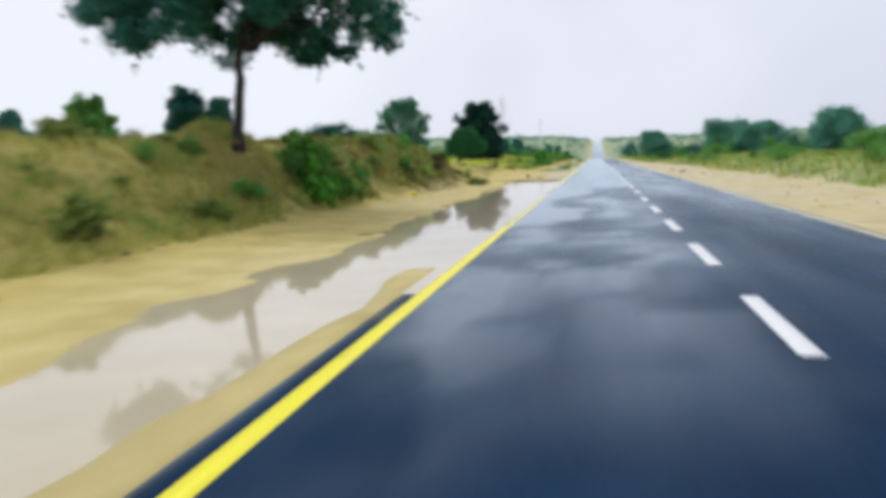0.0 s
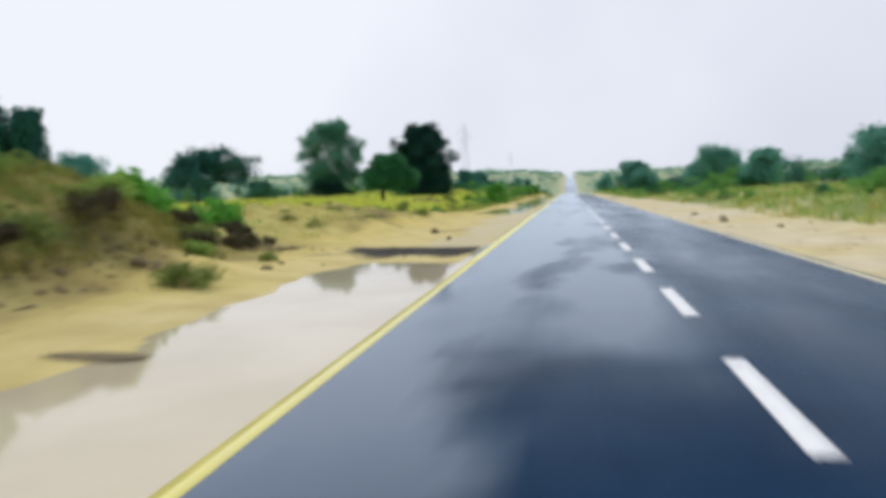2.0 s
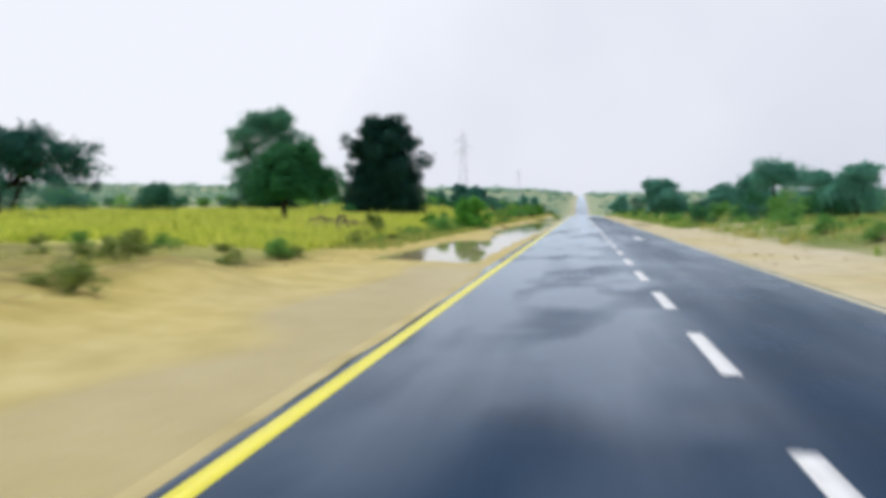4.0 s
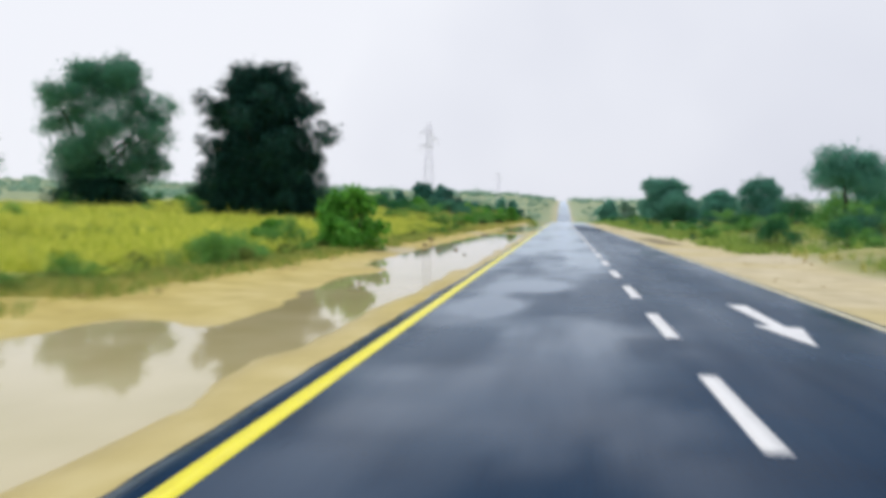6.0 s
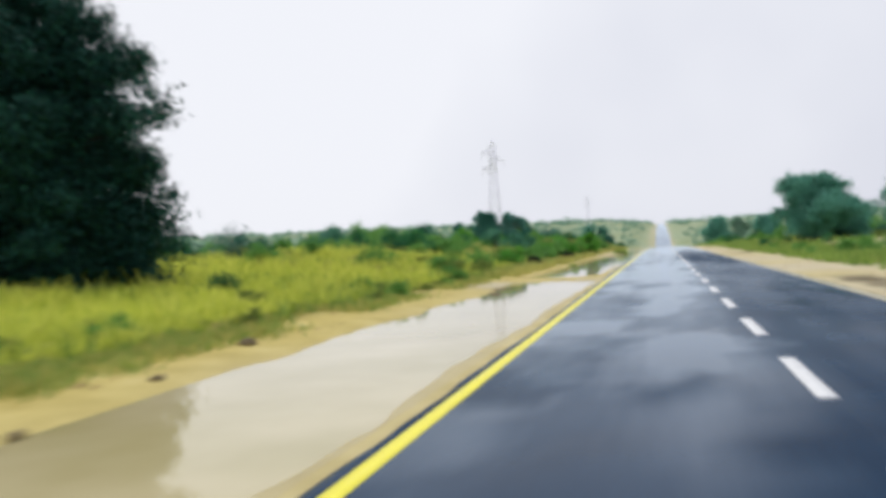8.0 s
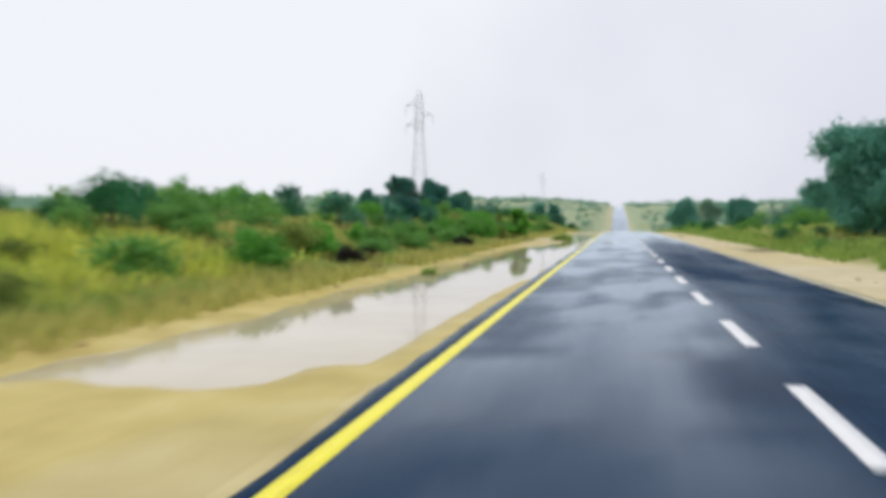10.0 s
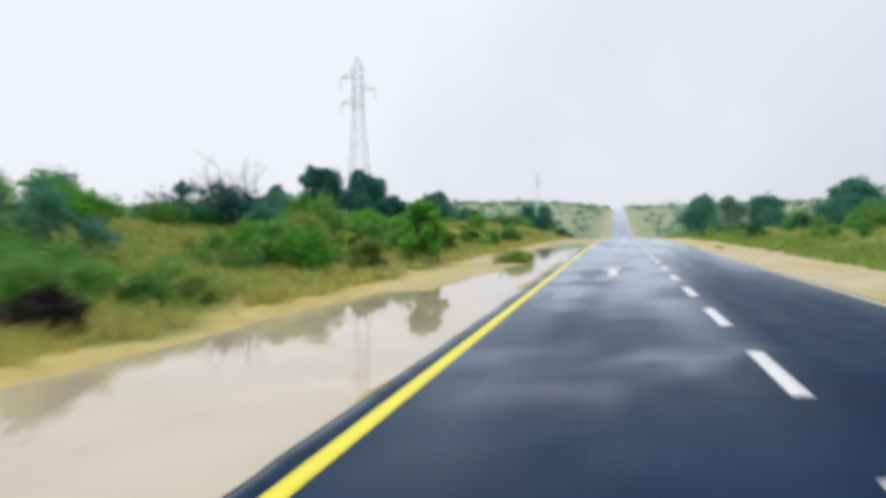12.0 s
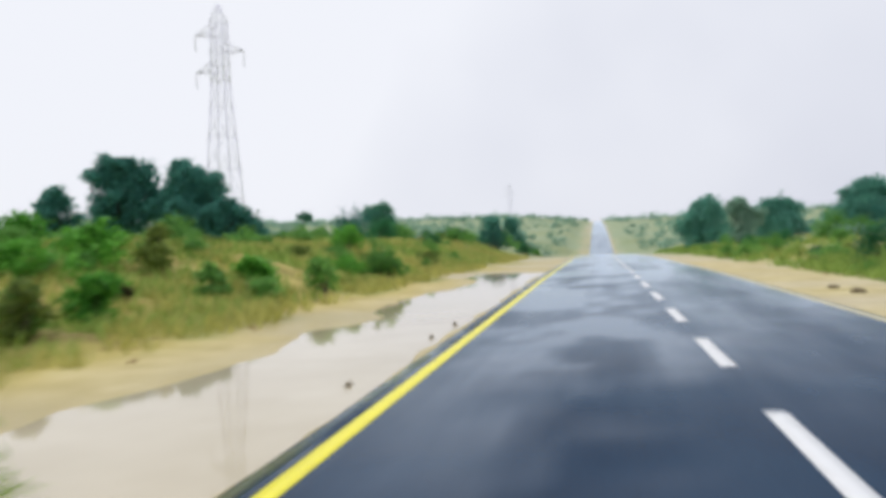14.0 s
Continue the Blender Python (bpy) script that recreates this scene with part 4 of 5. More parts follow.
make_tree("round_tree", 17.5, 312.0, 5.9, 2.8, 0.2, 7000, (0.36, 0.18, LEAF_HAZED), 131, "pale low tree behind a darker one", count=10, size=0.42)
make_tree("round_tree", 27.0, 335.0, 6.6, 5.0, 0.2, 10000, (0.4, 0.2, LEAF_TEAL), 129, "green low tree near the far road", count=14, size=0.42)
make_tree("round_tree", 16.4, 197.2, 4.4, 2.6, 0.2, 18000, (0.22, 0.11, LEAF_TEAL), 130, "low bushy tree beside a broader one", count=22, size=0.38)

# --- single bushes that stand out
BIG_LEAF = (0.24, 0.15, LEAF_FRESH)
for i, (x, y, h, r) in enumerate([(-7.9, 117.7, 2.3, 1.55), (-8.1, 120.5, 1.2, 0.65)]):
    make_bush("milkweed_bush", x, y, h, r, int(2400 * r), (0.28, 0.14, LEAF_FRESH), 201 + 50 * i, "bright green broad-leaved bush at the puddle's edge", count=30, size=0.32, low=0.0, taper=0.2)
make_bush("milkweed_bush", -11.2, 117.8, 0.95, 0.75, 700, BIG_LEAF, 202, "small bright green bush in yellow grass", count=7)
make_bush("milkweed_bush", -12.4, 55.5, 1.0, 1.25, 4200, (0.17, 0.09, LEAF_FRESH), 203, "dense bright green bush on bare sand", count=48, size=0.45, low=-0.5, taper=0.1)
make_bush("scrub_bush", -6.9, 46.5, 0.22, 0.4, 400, (0.10, 0.03, LEAF_OLIVE), 215, "low olive tuft on sand near the tar patch", count=8, size=0.6)
make_bush("scrub_bush", -11.2, 66.0, 0.4, 0.6, 600, (0.12, 0.04, LEAF_OLIVE), 216, "small olive bush on a sand mound", count=8, size=0.5)
make_bush("scrub_bush", -7.6, 69.6, 0.5, 0.7, 900, (0.12, 0.04, LEAF_OLIVE), 217, "round olive bush at the foot of sand mounds", count=10, size=0.5)
make_bush("milkweed_bush", -7.6, 209.2, 2.05, 1.05, 4200, (0.24, 0.11, LEAF_FRESH), 204, "bright green leafy bush at the bank's foot", count=44, size=0.26, low=0.0, taper=0.35)
make_bush("scrub_bush", -17.9, 211.2, 2.2, 3.0, 4200, (0.22, 0.09, LEAF_DARK), 205, "dark wide bush with bare branches above it", count=14)
make_bush("grass_tussock", -4.4, 213.4, 0.55, 0.8, 5200, (0.22, 0.04, GRASS_GREEN), 206, "low green tussock growing on the wet shoulder", count=30, size=0.7, low=-0.1)
make_bush("scrub_bush", -14.0, 196.0, 2.0, 1.4, 3000, (0.14, 0.07, LEAF_MID), 212, "tall grey-green bush on the bank", count=14, size=0.32)
make_bush("scrub_bush", -14.0, 187.0, 2.0, 1.5, 3000, (0.14, 0.07, LEAF_MID), 213, "tall grey-green bush among dry grass", count=14, size=0.32)
make_bush("milkweed_bush", -17.0, 201.5, 1.4, 1.2, 1500, (0.2, 0.12, LEAF_FRESH), 214, "bright green leafy bush high on the bank", count=10)
make_bush("grass_tussock", -5.6, 171.8, 0.32, 0.32, 500, (0.2, 0.03, GRASS_GREEN), 207, "small green tuft standing in muddy water", count=5)
make_bush("scrub_bush", -9.6, 74.2, 0.7, 0.9, 700, (0.14, 0.06, LEAF_OLIVE), 208, "small olive bush on the sand", count=7)
make_bush("scrub_bush", -10.6, 98.8, 0.8, 0.8, 1300, (0.12, 0.06, LEAF_OLIVE), 209, "olive-green bush beside a mound of rubble", count=7)
make_bush("dead_brush", -10.6, 52.6, 0.38, 1.4, 1500, (0.3, 0.02, LEAF_DEAD), 210, "heap of dry dark thorn brush on sand", count=9)
make_bush("dead_brush", -8.0, 188.6, 0.75, 0.75, 1900, (0.24, 0.03, LEAF_CHAR), 239, "dark heap of brush at the edge of the sand", count=12, low=0.0)
make_bush("dead_brush", -9.0, 175.6, 0.6, 1.0, 1800, (0.26, 0.03, LEAF_CHAR), 211, "heap of dry black brush at the bank's foot", count=12, low=0.0)
make_bush("dead_brush", -8.4, 172.2, 0.6, 0.6, 2200, (0.26, 0.03, LEAF_CHAR), 219, "small heap of dry black brush on the bank", count=12, low=0.0)
for i, (x, y, h, r) in enumerate([(-8.3, 39.5, 0.5, 0.7), (-8.5, 42.5, 0.6, 0.9), (-8.4, 45.6, 0.5, 0.8), (-9.3, 47.2, 0.5, 0.8), (-8.6, 35.5, 0.45, 0.6), (-8.6, 49.4, 0.3, 0.9), (-9.6, 50.4, 0.25, 0.9), (-8.2, 48.0, 0.4, 0.7)]):
    make_bush("dead_brush", x, y, h, r, 1100, (0.22, 0.02, LEAF_DEAD), 240 + i, "dark withered brush on the eroded bank", count=8)
# tall pale broad-leaved weeds that stand together on the first bank
for i, (x, y, h, r) in enumerate([(-9.1, 23.2, 1.5, 0.5), (-8.7, 23.9, 1.6, 0.55), (-8.5, 24.8, 1.5, 0.6), (-8.4, 25.6, 1.3, 0.55), (-9.2, 24.9, 1.4, 0.6), (-8.9, 26.0, 1.2, 0.55), (-8.2, 24.4, 0.9, 0.5), (-8.6, 27.2, 0.7, 0.5)]):
    make_bush("tall_weed", x, y, h, r, 900, (0.24, 0.11, LEAF_PALELIME if i % 3 == 2 else LEAF_SAGE), 380 + i, "tall yellow-green weed with broad leaves", count=20, size=0.4, low=0.0, taper=0.1)
# leafy weeds on the first bank
for i, (x, y, h, r) in enumerate([(-9.0, 23.0, 1.2, 0.6), (-8.6, 23.6, 1.3, 0.6), (-8.9, 24.6, 1.4, 0.6), (-8.3, 25.2, 0.9, 0.5), (-9.6, 23.8, 1.3, 0.45), (-8.8, 16.6, 0.55, 0.7), (-9.0, 19.0, 0.6, 0.6), (-8.9, 30.4, 0.5, 0.45),
                                  (-9.8, 33.2, 0.6, 0.5), (-8.8, 28.4, 0.5, 0.5), (-8.5, 26.4, 0.7, 0.5), (-11.6, 16.0, 0.5, 0.7), (-11.8, 12.4, 0.6, 0.8), (-10.9, 14.5, 0.6, 0.6), (-8.7, 12.0, 0.8, 0.6), (-8.9, 36.0, 0.6, 0.45), (-11.4, 40.5, 1.0, 0.8)]):
    make_bush("weed_bush", x, y, h, r, 900, (0.16, 0.07, LEAF_SAGE if 22.5 < y < 25 else LEAF_LIME if 25 < y < 29 else LEAF_OLIVE if i % 3 else LEAF_SAGE), 220 + i, "leafy green weed growing on the sandy bank", count=16, size=0.42, low=0.0)

for i, (x, y, h, r) in enumerate([(-11.6, 206.0, 1.2, 1.0), (-9.6, 223.3, 1.0, 0.8), (-9.5, 230.2, 0.8, 0.6), (-9.6, 238.5, 0.9, 0.8), (-11.0, 181.0, 1.0, 0.9), (-10.4, 174.5, 0.9, 0.9),
                                  (-13.5, 219.0, 1.6, 1.4), (-9.9, 192.0, 0.8, 0.7), (-12.2, 247.0, 1.3, 1.1)]):
    make_bush("green_bush", x, y, h, r, 1800, (0.15, 0.08, LEAF_FRESH), 260 + i, "fresh green leafy bush on the grassy bank", count=14, size=0.4, low=0.0)

for i, (x, y, h, r) in enumerate([(-8.5, 22.6, 1.4, 0.4), (-8.2, 22.2, 0.9, 0.45), (-8.8, 23.3, 1.75, 0.3), (-8.1, 23.2, 0.8, 0.4), (-10.5, 46.8, 1.0, 0.9), (-10.9, 48.2, 0.8, 0.8)]):
    make_bush("milkweed_bush", x, y, h, r, 700, (0.24, 0.12, LEAF_FRESH), 280 + i, "broad-leaved green milkweed growing on the bank", count=14, size=0.42, low=0.0)
for i, (x, y, h, r) in enumerate([(-8.3, 37.4, 0.5, 0.6), (-8.6, 40.6, 0.6, 0.7), (-8.9, 43.4, 0.5, 0.6), (-8.7, 46.4, 0.5, 0.6), (-7.7, 44.6, 0.3, 0.4), (-9.2, 48.4, 0.3, 0.4)]):
    make_bush("grass_tussock", x, y, h, r, 700, (0.2, 0.03, LEAF_OLIVE if i % 2 else GRASS_GREEN), 295 + i, "green tussock overhanging the eroded bank", count=12, size=0.5, low=0.0)
make_bush("scrub_bush", -6.3, 41.6, 0.45, 0.6, 900, (0.12, 0.04, LEAF_OLIVE), 290, "rounded olive bush on sand below the bank", count=12, size=0.5, low=0.0)

# tall bushes along the crest of the last bank
for i, (x, y, top, r, leaf) in enumerate([(-21.3, 205.3, 4.4, 1.7, LEAF_FRESH), (-29.2, 215.0, 5.2, 1.7, LEAF_MID), (-36.0, 218.0, 5.5, 2.2, LEAF_SAGE), (-20.0, 212.3, 4.5, 0.6, LEAF_MID), (-17.6, 215.2, 3.3, 1.3, LEAF_MID),
                                        (-23.5, 230.2, 4.3, 1.6, LEAF_MID), (-38.5, 207.0, 5.7, 1.8, LEAF_MID), (-35.0, 207.0, 5.9, 1.7, LEAF_FRESH), (-31.8, 206.0, 5.0, 1.9, LEAF_SAGE), (-28.4, 207.5, 4.6, 1.5, LEAF_FRESH),
                                        (-34.0, 197.0, 5.2, 2.0, LEAF_MID), (-30.0, 196.0, 4.6, 1.7, LEAF_SAGE), (-26.5, 200.0, 4.3, 1.8, LEAF_FRESH), (-16.7, 229.6, 2.9, 1.5, LEAF_FRESH), (-13.6, 229.0, 2.6, 1.1, LEAF_FRESH),
                                        (-24.5, 189.0, 3.9, 1.7, LEAF_SAGE)]):
    make_bush("tall_bush", x, y, (0.78 if y < 214 else 0.9) * (top - land_at(x, y)), r, int(1700 * r), (0.19, 0.10, leaf), 310 + i, "tall leafy bush on the crest of the grassy bank", count=16, size=0.46, low=0.0)

# single bushes between sandy patches on the last bank
for i, (x, y, h, r, leaf) in enumerate([(-8.9, 215.5, 1.5, 0.8, LEAF_SAGE), (-9.0, 220.6, 1.0, 0.45, LEAF_OLIVE), (-9.6, 228.0, 1.0, 0.5, LEAF_SAGE), (-8.2, 232.4, 1.1, 0.7, LEAF_SAGE), (-8.3, 239.3, 1.4, 1.0, LEAF_SAGE), (-12.2, 229.8, 1.2, 0.65, LEAF_OLIVE),
                                        (-9.9, 218.7, 1.5, 0.55, LEAF_SAGE), (-9.3, 220.9, 0.95, 0.4, LEAF_SAGE), (-8.2, 204.6, 0.9, 0.5, LEAF_OLIVE), (-11.6, 216.4, 0.9, 0.6, LEAF_LIME), (-11.7, 213.8, 1.4, 0.7, LEAF_FRESH), (-10.2, 200.8, 1.1, 0.9, LEAF_SAGE),
                                        (-12.2, 218.4, 1.3, 0.9, LEAF_FRESH), (-13.3, 225.8, 1.0, 1.0, LEAF_FRESH), (-13.6, 222.0, 1.5, 1.0, LEAF_SAGE), (-15.6, 219.4, 2.0, 1.2, LEAF_SAGE), (-18.4, 223.0, 2.0, 1.3, LEAF_FRESH), (-20.6, 226.0, 2.2, 1.4, LEAF_MID),
                                        (-13.0, 213.6, 1.7, 1.0, LEAF_SAGE), (-14.6, 209.4, 1.6, 1.0, LEAF_MID), (-11.2, 208.2, 1.0, 0.8, LEAF_LIME)]):
    make_bush("bank_bush", x, y, h, r, int(2400 * r), (0.14, 0.07, leaf), 400 + i, "leafy bush between bare sandy patches on the bank", count=18, size=0.42, low=0.0)
for i, (x, y, h, r) in enumerate([(-9.4, 206.6, 0.5, 0.45), (-8.5, 212.5, 0.4, 0.5), (-10.4, 222.1, 0.6, 0.5), (-10.5, 225.2, 0.5, 0.35), (-10.8, 209.8, 0.5, 0.6)]):
    make_bush("dead_brush", x, y, h, r, 900, (0.2, 0.025, LEAF_DEAD), 430 + i, "dark withered brush low on the bank", count=9, low=0.0)

# bright clumps low on the last bank
for i, (x, y, h, r) in enumerate([(-8.8, 200.4, 1.3, 1.1), (-10.2, 201.4, 1.5, 1.2), (-8.6, 204.9, 1.0, 0.7), (-11.8, 203.0, 1.3, 1.0), (-9.7, 179.2, 1.1, 0.9), (-10.8, 173.6, 1.3, 1.2), (-11.2, 176.8, 1.0, 1.0), (-8.7, 192.1, 0.7, 0.6),
                                  (-8.4, 193.4, 0.6, 0.5), (-9.3, 167.6, 1.2, 1.1), (-10.5, 164.0, 1.1, 1.2), (-8.9, 212.0, 0.9, 0.6), (-9.1, 216.0, 1.0, 0.7), (-11.0, 213.2, 1.4, 1.1), (-12.5, 209.0, 1.5, 1.2), (-10.4, 218.5, 1.1, 0.9)]):
    make_bush("leafy_bush", x, y, h, r, int(2300 * r), (0.13, 0.07, (LEAF_FRESH, LEAF_SAGE, LEAF_LIME)[i % 3]), 340 + i, "leafy green bush low on the grassy bank", count=18, size=0.42, low=0.0)
for i, (x, y, h, r) in enumerate([(-10.4, 41.6, 1.1, 0.7), (-10.9, 43.0, 0.9, 0.8), (-11.8, 39.6, 1.0, 0.8), (-10.2, 38.4, 0.7, 0.6)]):
    make_bush("lime_weed", x, y, h, r, 1100, (0.14, 0.06, LEAF_LIME if i % 2 else LEAF_FRESH), 360 + i, "lime green weed on the crest of the bank", count=14, size=0.42, low=0.0)

# bare branches over the dark bush
rng = np.random.default_rng(31)
bare = new("bare_shrub")
bare.location = (-17.2, 211.6, land_at(-17.2, 211.6) - 0.1)
tagged(bare, "leafless grey shrub with thin spreading branches", "shrub")
for i in range(20):
    a, out, up = i * 0.66 + rng.uniform(0, 0.4), rng.uniform(0.5, 1.9), rng.uniform(2.0, 3.5)
    line = bent((0, 0, 0), (math.cos(a) * out, math.sin(a) * out, up), rng, 0.05, 8)
    v, f = tube(line, np.linspace(0.035, 0.008, 8), 5)
    limb = part("branch", mesh_from("branch", v, f, TWIG, True), bare)
    for k in (3, 4, 5, 6):
        end = line[k] + rng.normal(size=3) * np.array([0.35, 0.35, 0.2]) + np.array([0, 0, 0.35])
        v, f = tube(bent(line[k], end, rng, 0.06, 5), np.linspace(0.014, 0.005, 5), 4)
        part("twig", mesh_from("twig", v, f, TWIG, True), limb)

# --- repeated bushes: a few kinds, each built once
kinds = [
    make_bush("grey_scrub", -24.0, 163.0, 1.5, 1.25, 2400, (0.11, 0.055, LEAF_OLIVEDARK), 301, "rounded grey-green scrub bush", count=11),
    make_bush("green_bush", -15.5, 168.5, 1.1, 1.0, 1800, (0.11, 0.06, LEAF_SAGE), 302, "fresh green rounded scrub bush", count=10),
    make_bush("olive_scrub", -13.6, 164.0, 0.75, 0.8, 1400, (0.10, 0.04, LEAF_OLIVE), 303, "low olive-green scrub bush", count=9),
    make_bush("thorn_bush", -26.0, 176.0, 1.9, 1.7, 3200, (0.12, 0.055, LEAF_DARK), 304, "tall dark green thorny bush", count=13),
    make_bush("tussock", -11.8, 171.0, 0.6, 0.6, 900, (0.20, 0.02, LEAF_OLIVE), 305, "wispy olive tussock among dry grass", count=7),
    make_bush("shoulder_bush", 13.0, 61.0, 1.3, 1.2, 2000, (0.12, 0.06, LEAF_SAGE), 306, "green rounded bush beside the sandy shoulder", count=10),
]
for k in kinds:
    k["group"] = "roadside scrub"
rng = np.random.default_rng(77)


def sow(count, x0, x1, y0, y1, weights, small, large, clump, seed, keep=-0.1):
    pts = scatter(rng, count, x0, x1, y0, y1, clump, seed, keep)
    for x, y in pts:
        k = rng.choice(len(kinds), p=np.array(weights) / sum(weights))
        placed(kinds[k], x, y, rng.uniform(small, large), rng.uniform(0, 6.28), rng.uniform(0.75, 1.25))


sow(150, -16, -8.7, 158, 216, (0.4, 5, 4, 0, 3, 3), 0.5, 1.1, 6, 61, -0.3)
sow(110, -20, -8.4, 214, 262, (0, 5, 5, 0, 2, 3), 0.4, 0.8, 4, 56, -0.5)
sow(200, -34, -13, 152, 300, (1, 5, 5, 0.3, 2, 5), 0.6, 1.1, 9, 62, -0.3)
sow(40, -27, -15.5, 172, 215, (3, 5, 1, 1, 0, 4), 0.8, 1.25, 5, 57, -0.4)
sow(90, -75, -30, 150, 330, (4, 4, 2, 0.5, 0, 4), 1.0, 1.6, 14, 63, -0.3)
sow(70, -26, -8.5, 250, 350, (3, 3, 3, 1, 1, 3), 0.8, 1.6, 9, 64, -0.4)
sow(90, -24, -8.2, 56, 82, (0, 1, 5, 0, 5, 1), 0.25, 0.6, 3, 55, -0.4)
sow(40, -30, -9.5, 96, 156, (2, 3, 4, 0, 4, 2), 0.4, 0.9, 7, 65)
sow(90, -10.5, -7.9, 88, 158, (0, 2, 4, 0, 6, 1), 0.3, 0.7, 4, 60, -0.6)
sow(36, -90, -38, 60, 150, (4, 2, 1, 4, 0, 2), 1.0, 2.2, 16, 66)
sow(110, -18, -8.4, -6, 47, (0, 2, 6, 0, 6, 1), 0.3, 0.75, 5, 67, -0.5)
sow(110, 8.6, 13, 125, 300, (2, 4, 3, 0, 4, 4), 0.3, 0.8, 6, 58, -0.4)
sow(170, 10.5, 24, 10, 300, (4, 4, 3, 1, 3, 5), 0.5, 1.15, 8, 68, -0.2)
sow(130, 20, 62, 30, 330, (5, 3, 1, 4, 0, 4), 1.2, 2.6, 13, 69, -0.2)

# --- grasses
rng = np.random.default_rng(78)
def off_heap(p):
    return p[np.hypot(p[:, 0] + 12.2, p[:, 1] - 97.0) > 2.0]


blades("yellow_grass", off_heap(scatter(rng, 24000, -46, -8.9, 84, 172, 5, 71, -0.7)), 0.5, 0.032, GRASS_YELLOW, rng, "tall bright yellow-green grass", per=7)
blades("yellow_grass", scatter(rng, 9000, -75, -17, 70, 104, 8, 72, -0.6), 0.5, 0.045, GRASS_YELLOW, rng, "yellow-green grass behind the sand mounds", per=6)
blades("green_grass", off_heap(scatter(rng, 7000, -40, -8.4, 88, 170, 4, 73, 0.15)), 0.5, 0.03, GRASS_GREEN, rng, "green grass among yellow stems", per=7)
first_bank = scatter(rng, 26000, -22, -7.9, -12, 47, 2.5, 74, -0.6)
blades("dry_grass", first_bank[first_bank[:, 1] < 25], 0.26, 0.017, GRASS_STRAW, rng, "sparse dry straw grass on the sandy bank", per=6)
blades("dry_grass", first_bank[first_bank[:, 1] >= 25], 0.26, 0.017, GRASS_OLIVE, rng, "withered olive grass on the eroded bank", per=6)
blades("green_grass", scatter(rng, 12000, -22, -8.1, -12, 47, 3.5, 75, 0.15), 0.26, 0.016, GRASS_GREEN, rng, "short green grass on the sandy bank", per=6)
def off_sand(p):
    """Leave most of the bare patches of the last bank without grass."""
    bare_ = value_noise(p[:, 0], p[:, 1], 3.4, 53) + 0.4 * value_noise(p[:, 0], p[:, 1], 1.0, 54)
    return p[~((bare_ > 0.2) & (p[:, 1] > 205) & (p[:, 1] < 252) & (p[:, 0] > -14.5) & (rng.uniform(0, 1, len(p)) < 0.8))]


blades("dry_grass", off_sand(scatter(rng, 50000, -34, -6.75, 156, 290, 4, 76, -0.5)), 0.38, 0.024, GRASS_STRAW, rng, "dry straw grass between bushes", per=6)
blades("green_grass", off_sand(scatter(rng, 34000, -34, -7.6, 156, 290, 5, 79, -0.2)), 0.38, 0.026, GRASS_GREEN, rng, "green grass between bushes on the bank", per=6)
blades("green_grass", np.concatenate([scatter(rng, 12000, 9.8, 40, -5, 330, 6, 80, -0.2), scatter(rng, 6000, 8.0, 11, 125, 330, 3, 83, -0.3)]), 0.45, 0.03, GRASS_GREEN, rng, "green grass beside the sandy shoulder", per=6)
blades("dry_grass", scatter(rng, 9000, 9.0, 34, 0, 330, 7, 81, -0.1), 0.4, 0.026, GRASS_STRAW, rng, "dry straw grass among green scrub", per=6)
blades("dry_grass", scatter(rng, 2600, -22, -8.4, 54, 84, 2.5, 82, 0.1), 0.2, 0.014, GRASS_STRAW, rng, "a few dry stems on bare sand", per=5)

blades("yellow_grass", off_heap(scatter(rng, 9000, -34, -10.5, 86, 168, 3.2, 85, 0.25)), 0.85, 0.022, GRASS_YELLOW, rng, "taller pale stalks standing in clumps in the field", per=8, spread=0.2)
border = scatter(rng, 5200, -9.4, -7.3, 86, 160, 1.6, 84, -0.1)
blades("dry_grass", border, 0.2, 0.016, GRASS_STRAW, rng, "short dry grass at the edge of the sand", per=6, spread=0.2)
blades("green_grass", border[::3] + 0.15, 0.24, 0.018, GRASS_GREEN, rng, "short green grass at the edge of the sand", per=6, spread=0.2)

# --- far scrub to the horizon: uncountable
rng = np.random.default_rng(79)


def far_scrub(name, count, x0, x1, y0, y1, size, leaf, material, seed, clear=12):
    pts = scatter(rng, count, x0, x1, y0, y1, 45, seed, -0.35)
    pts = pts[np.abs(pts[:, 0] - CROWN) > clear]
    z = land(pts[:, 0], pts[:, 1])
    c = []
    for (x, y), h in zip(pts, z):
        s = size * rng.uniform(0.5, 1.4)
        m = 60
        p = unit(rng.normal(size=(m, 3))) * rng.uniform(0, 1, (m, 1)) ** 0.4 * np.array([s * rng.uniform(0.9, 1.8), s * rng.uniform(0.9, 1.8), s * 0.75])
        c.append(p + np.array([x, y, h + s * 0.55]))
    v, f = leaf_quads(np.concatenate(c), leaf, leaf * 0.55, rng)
    tagged(new(name, mesh_from(name, v, f, material)), "far desert scrub in haze-paled green up to the horizon", "scrub", kind="stuff")


far_scrub("far_scrub", 420, -90, 95, 300, 560, 1.4, 0.7, LEAF_HAZED, 90, 11)
far_scrub("far_scrub", 150, -60, 65, 380, 620, 1.4, 0.8, LEAF_HAZED, 95, 13)
far_scrub("far_scrub", 700, -420, 420, 430, 900, 2.4, 1.3, LEAF_HAZED, 91)
far_scrub("far_scrub", 1300, -900, 900, 850, 1900, 3.8, 2.2, LEAF_HAZED, 92)
far_scrub("far_scrub", 1000, -380, -75, 20, 420, 1.9, 0.9, LEAF_HAZED, 93)
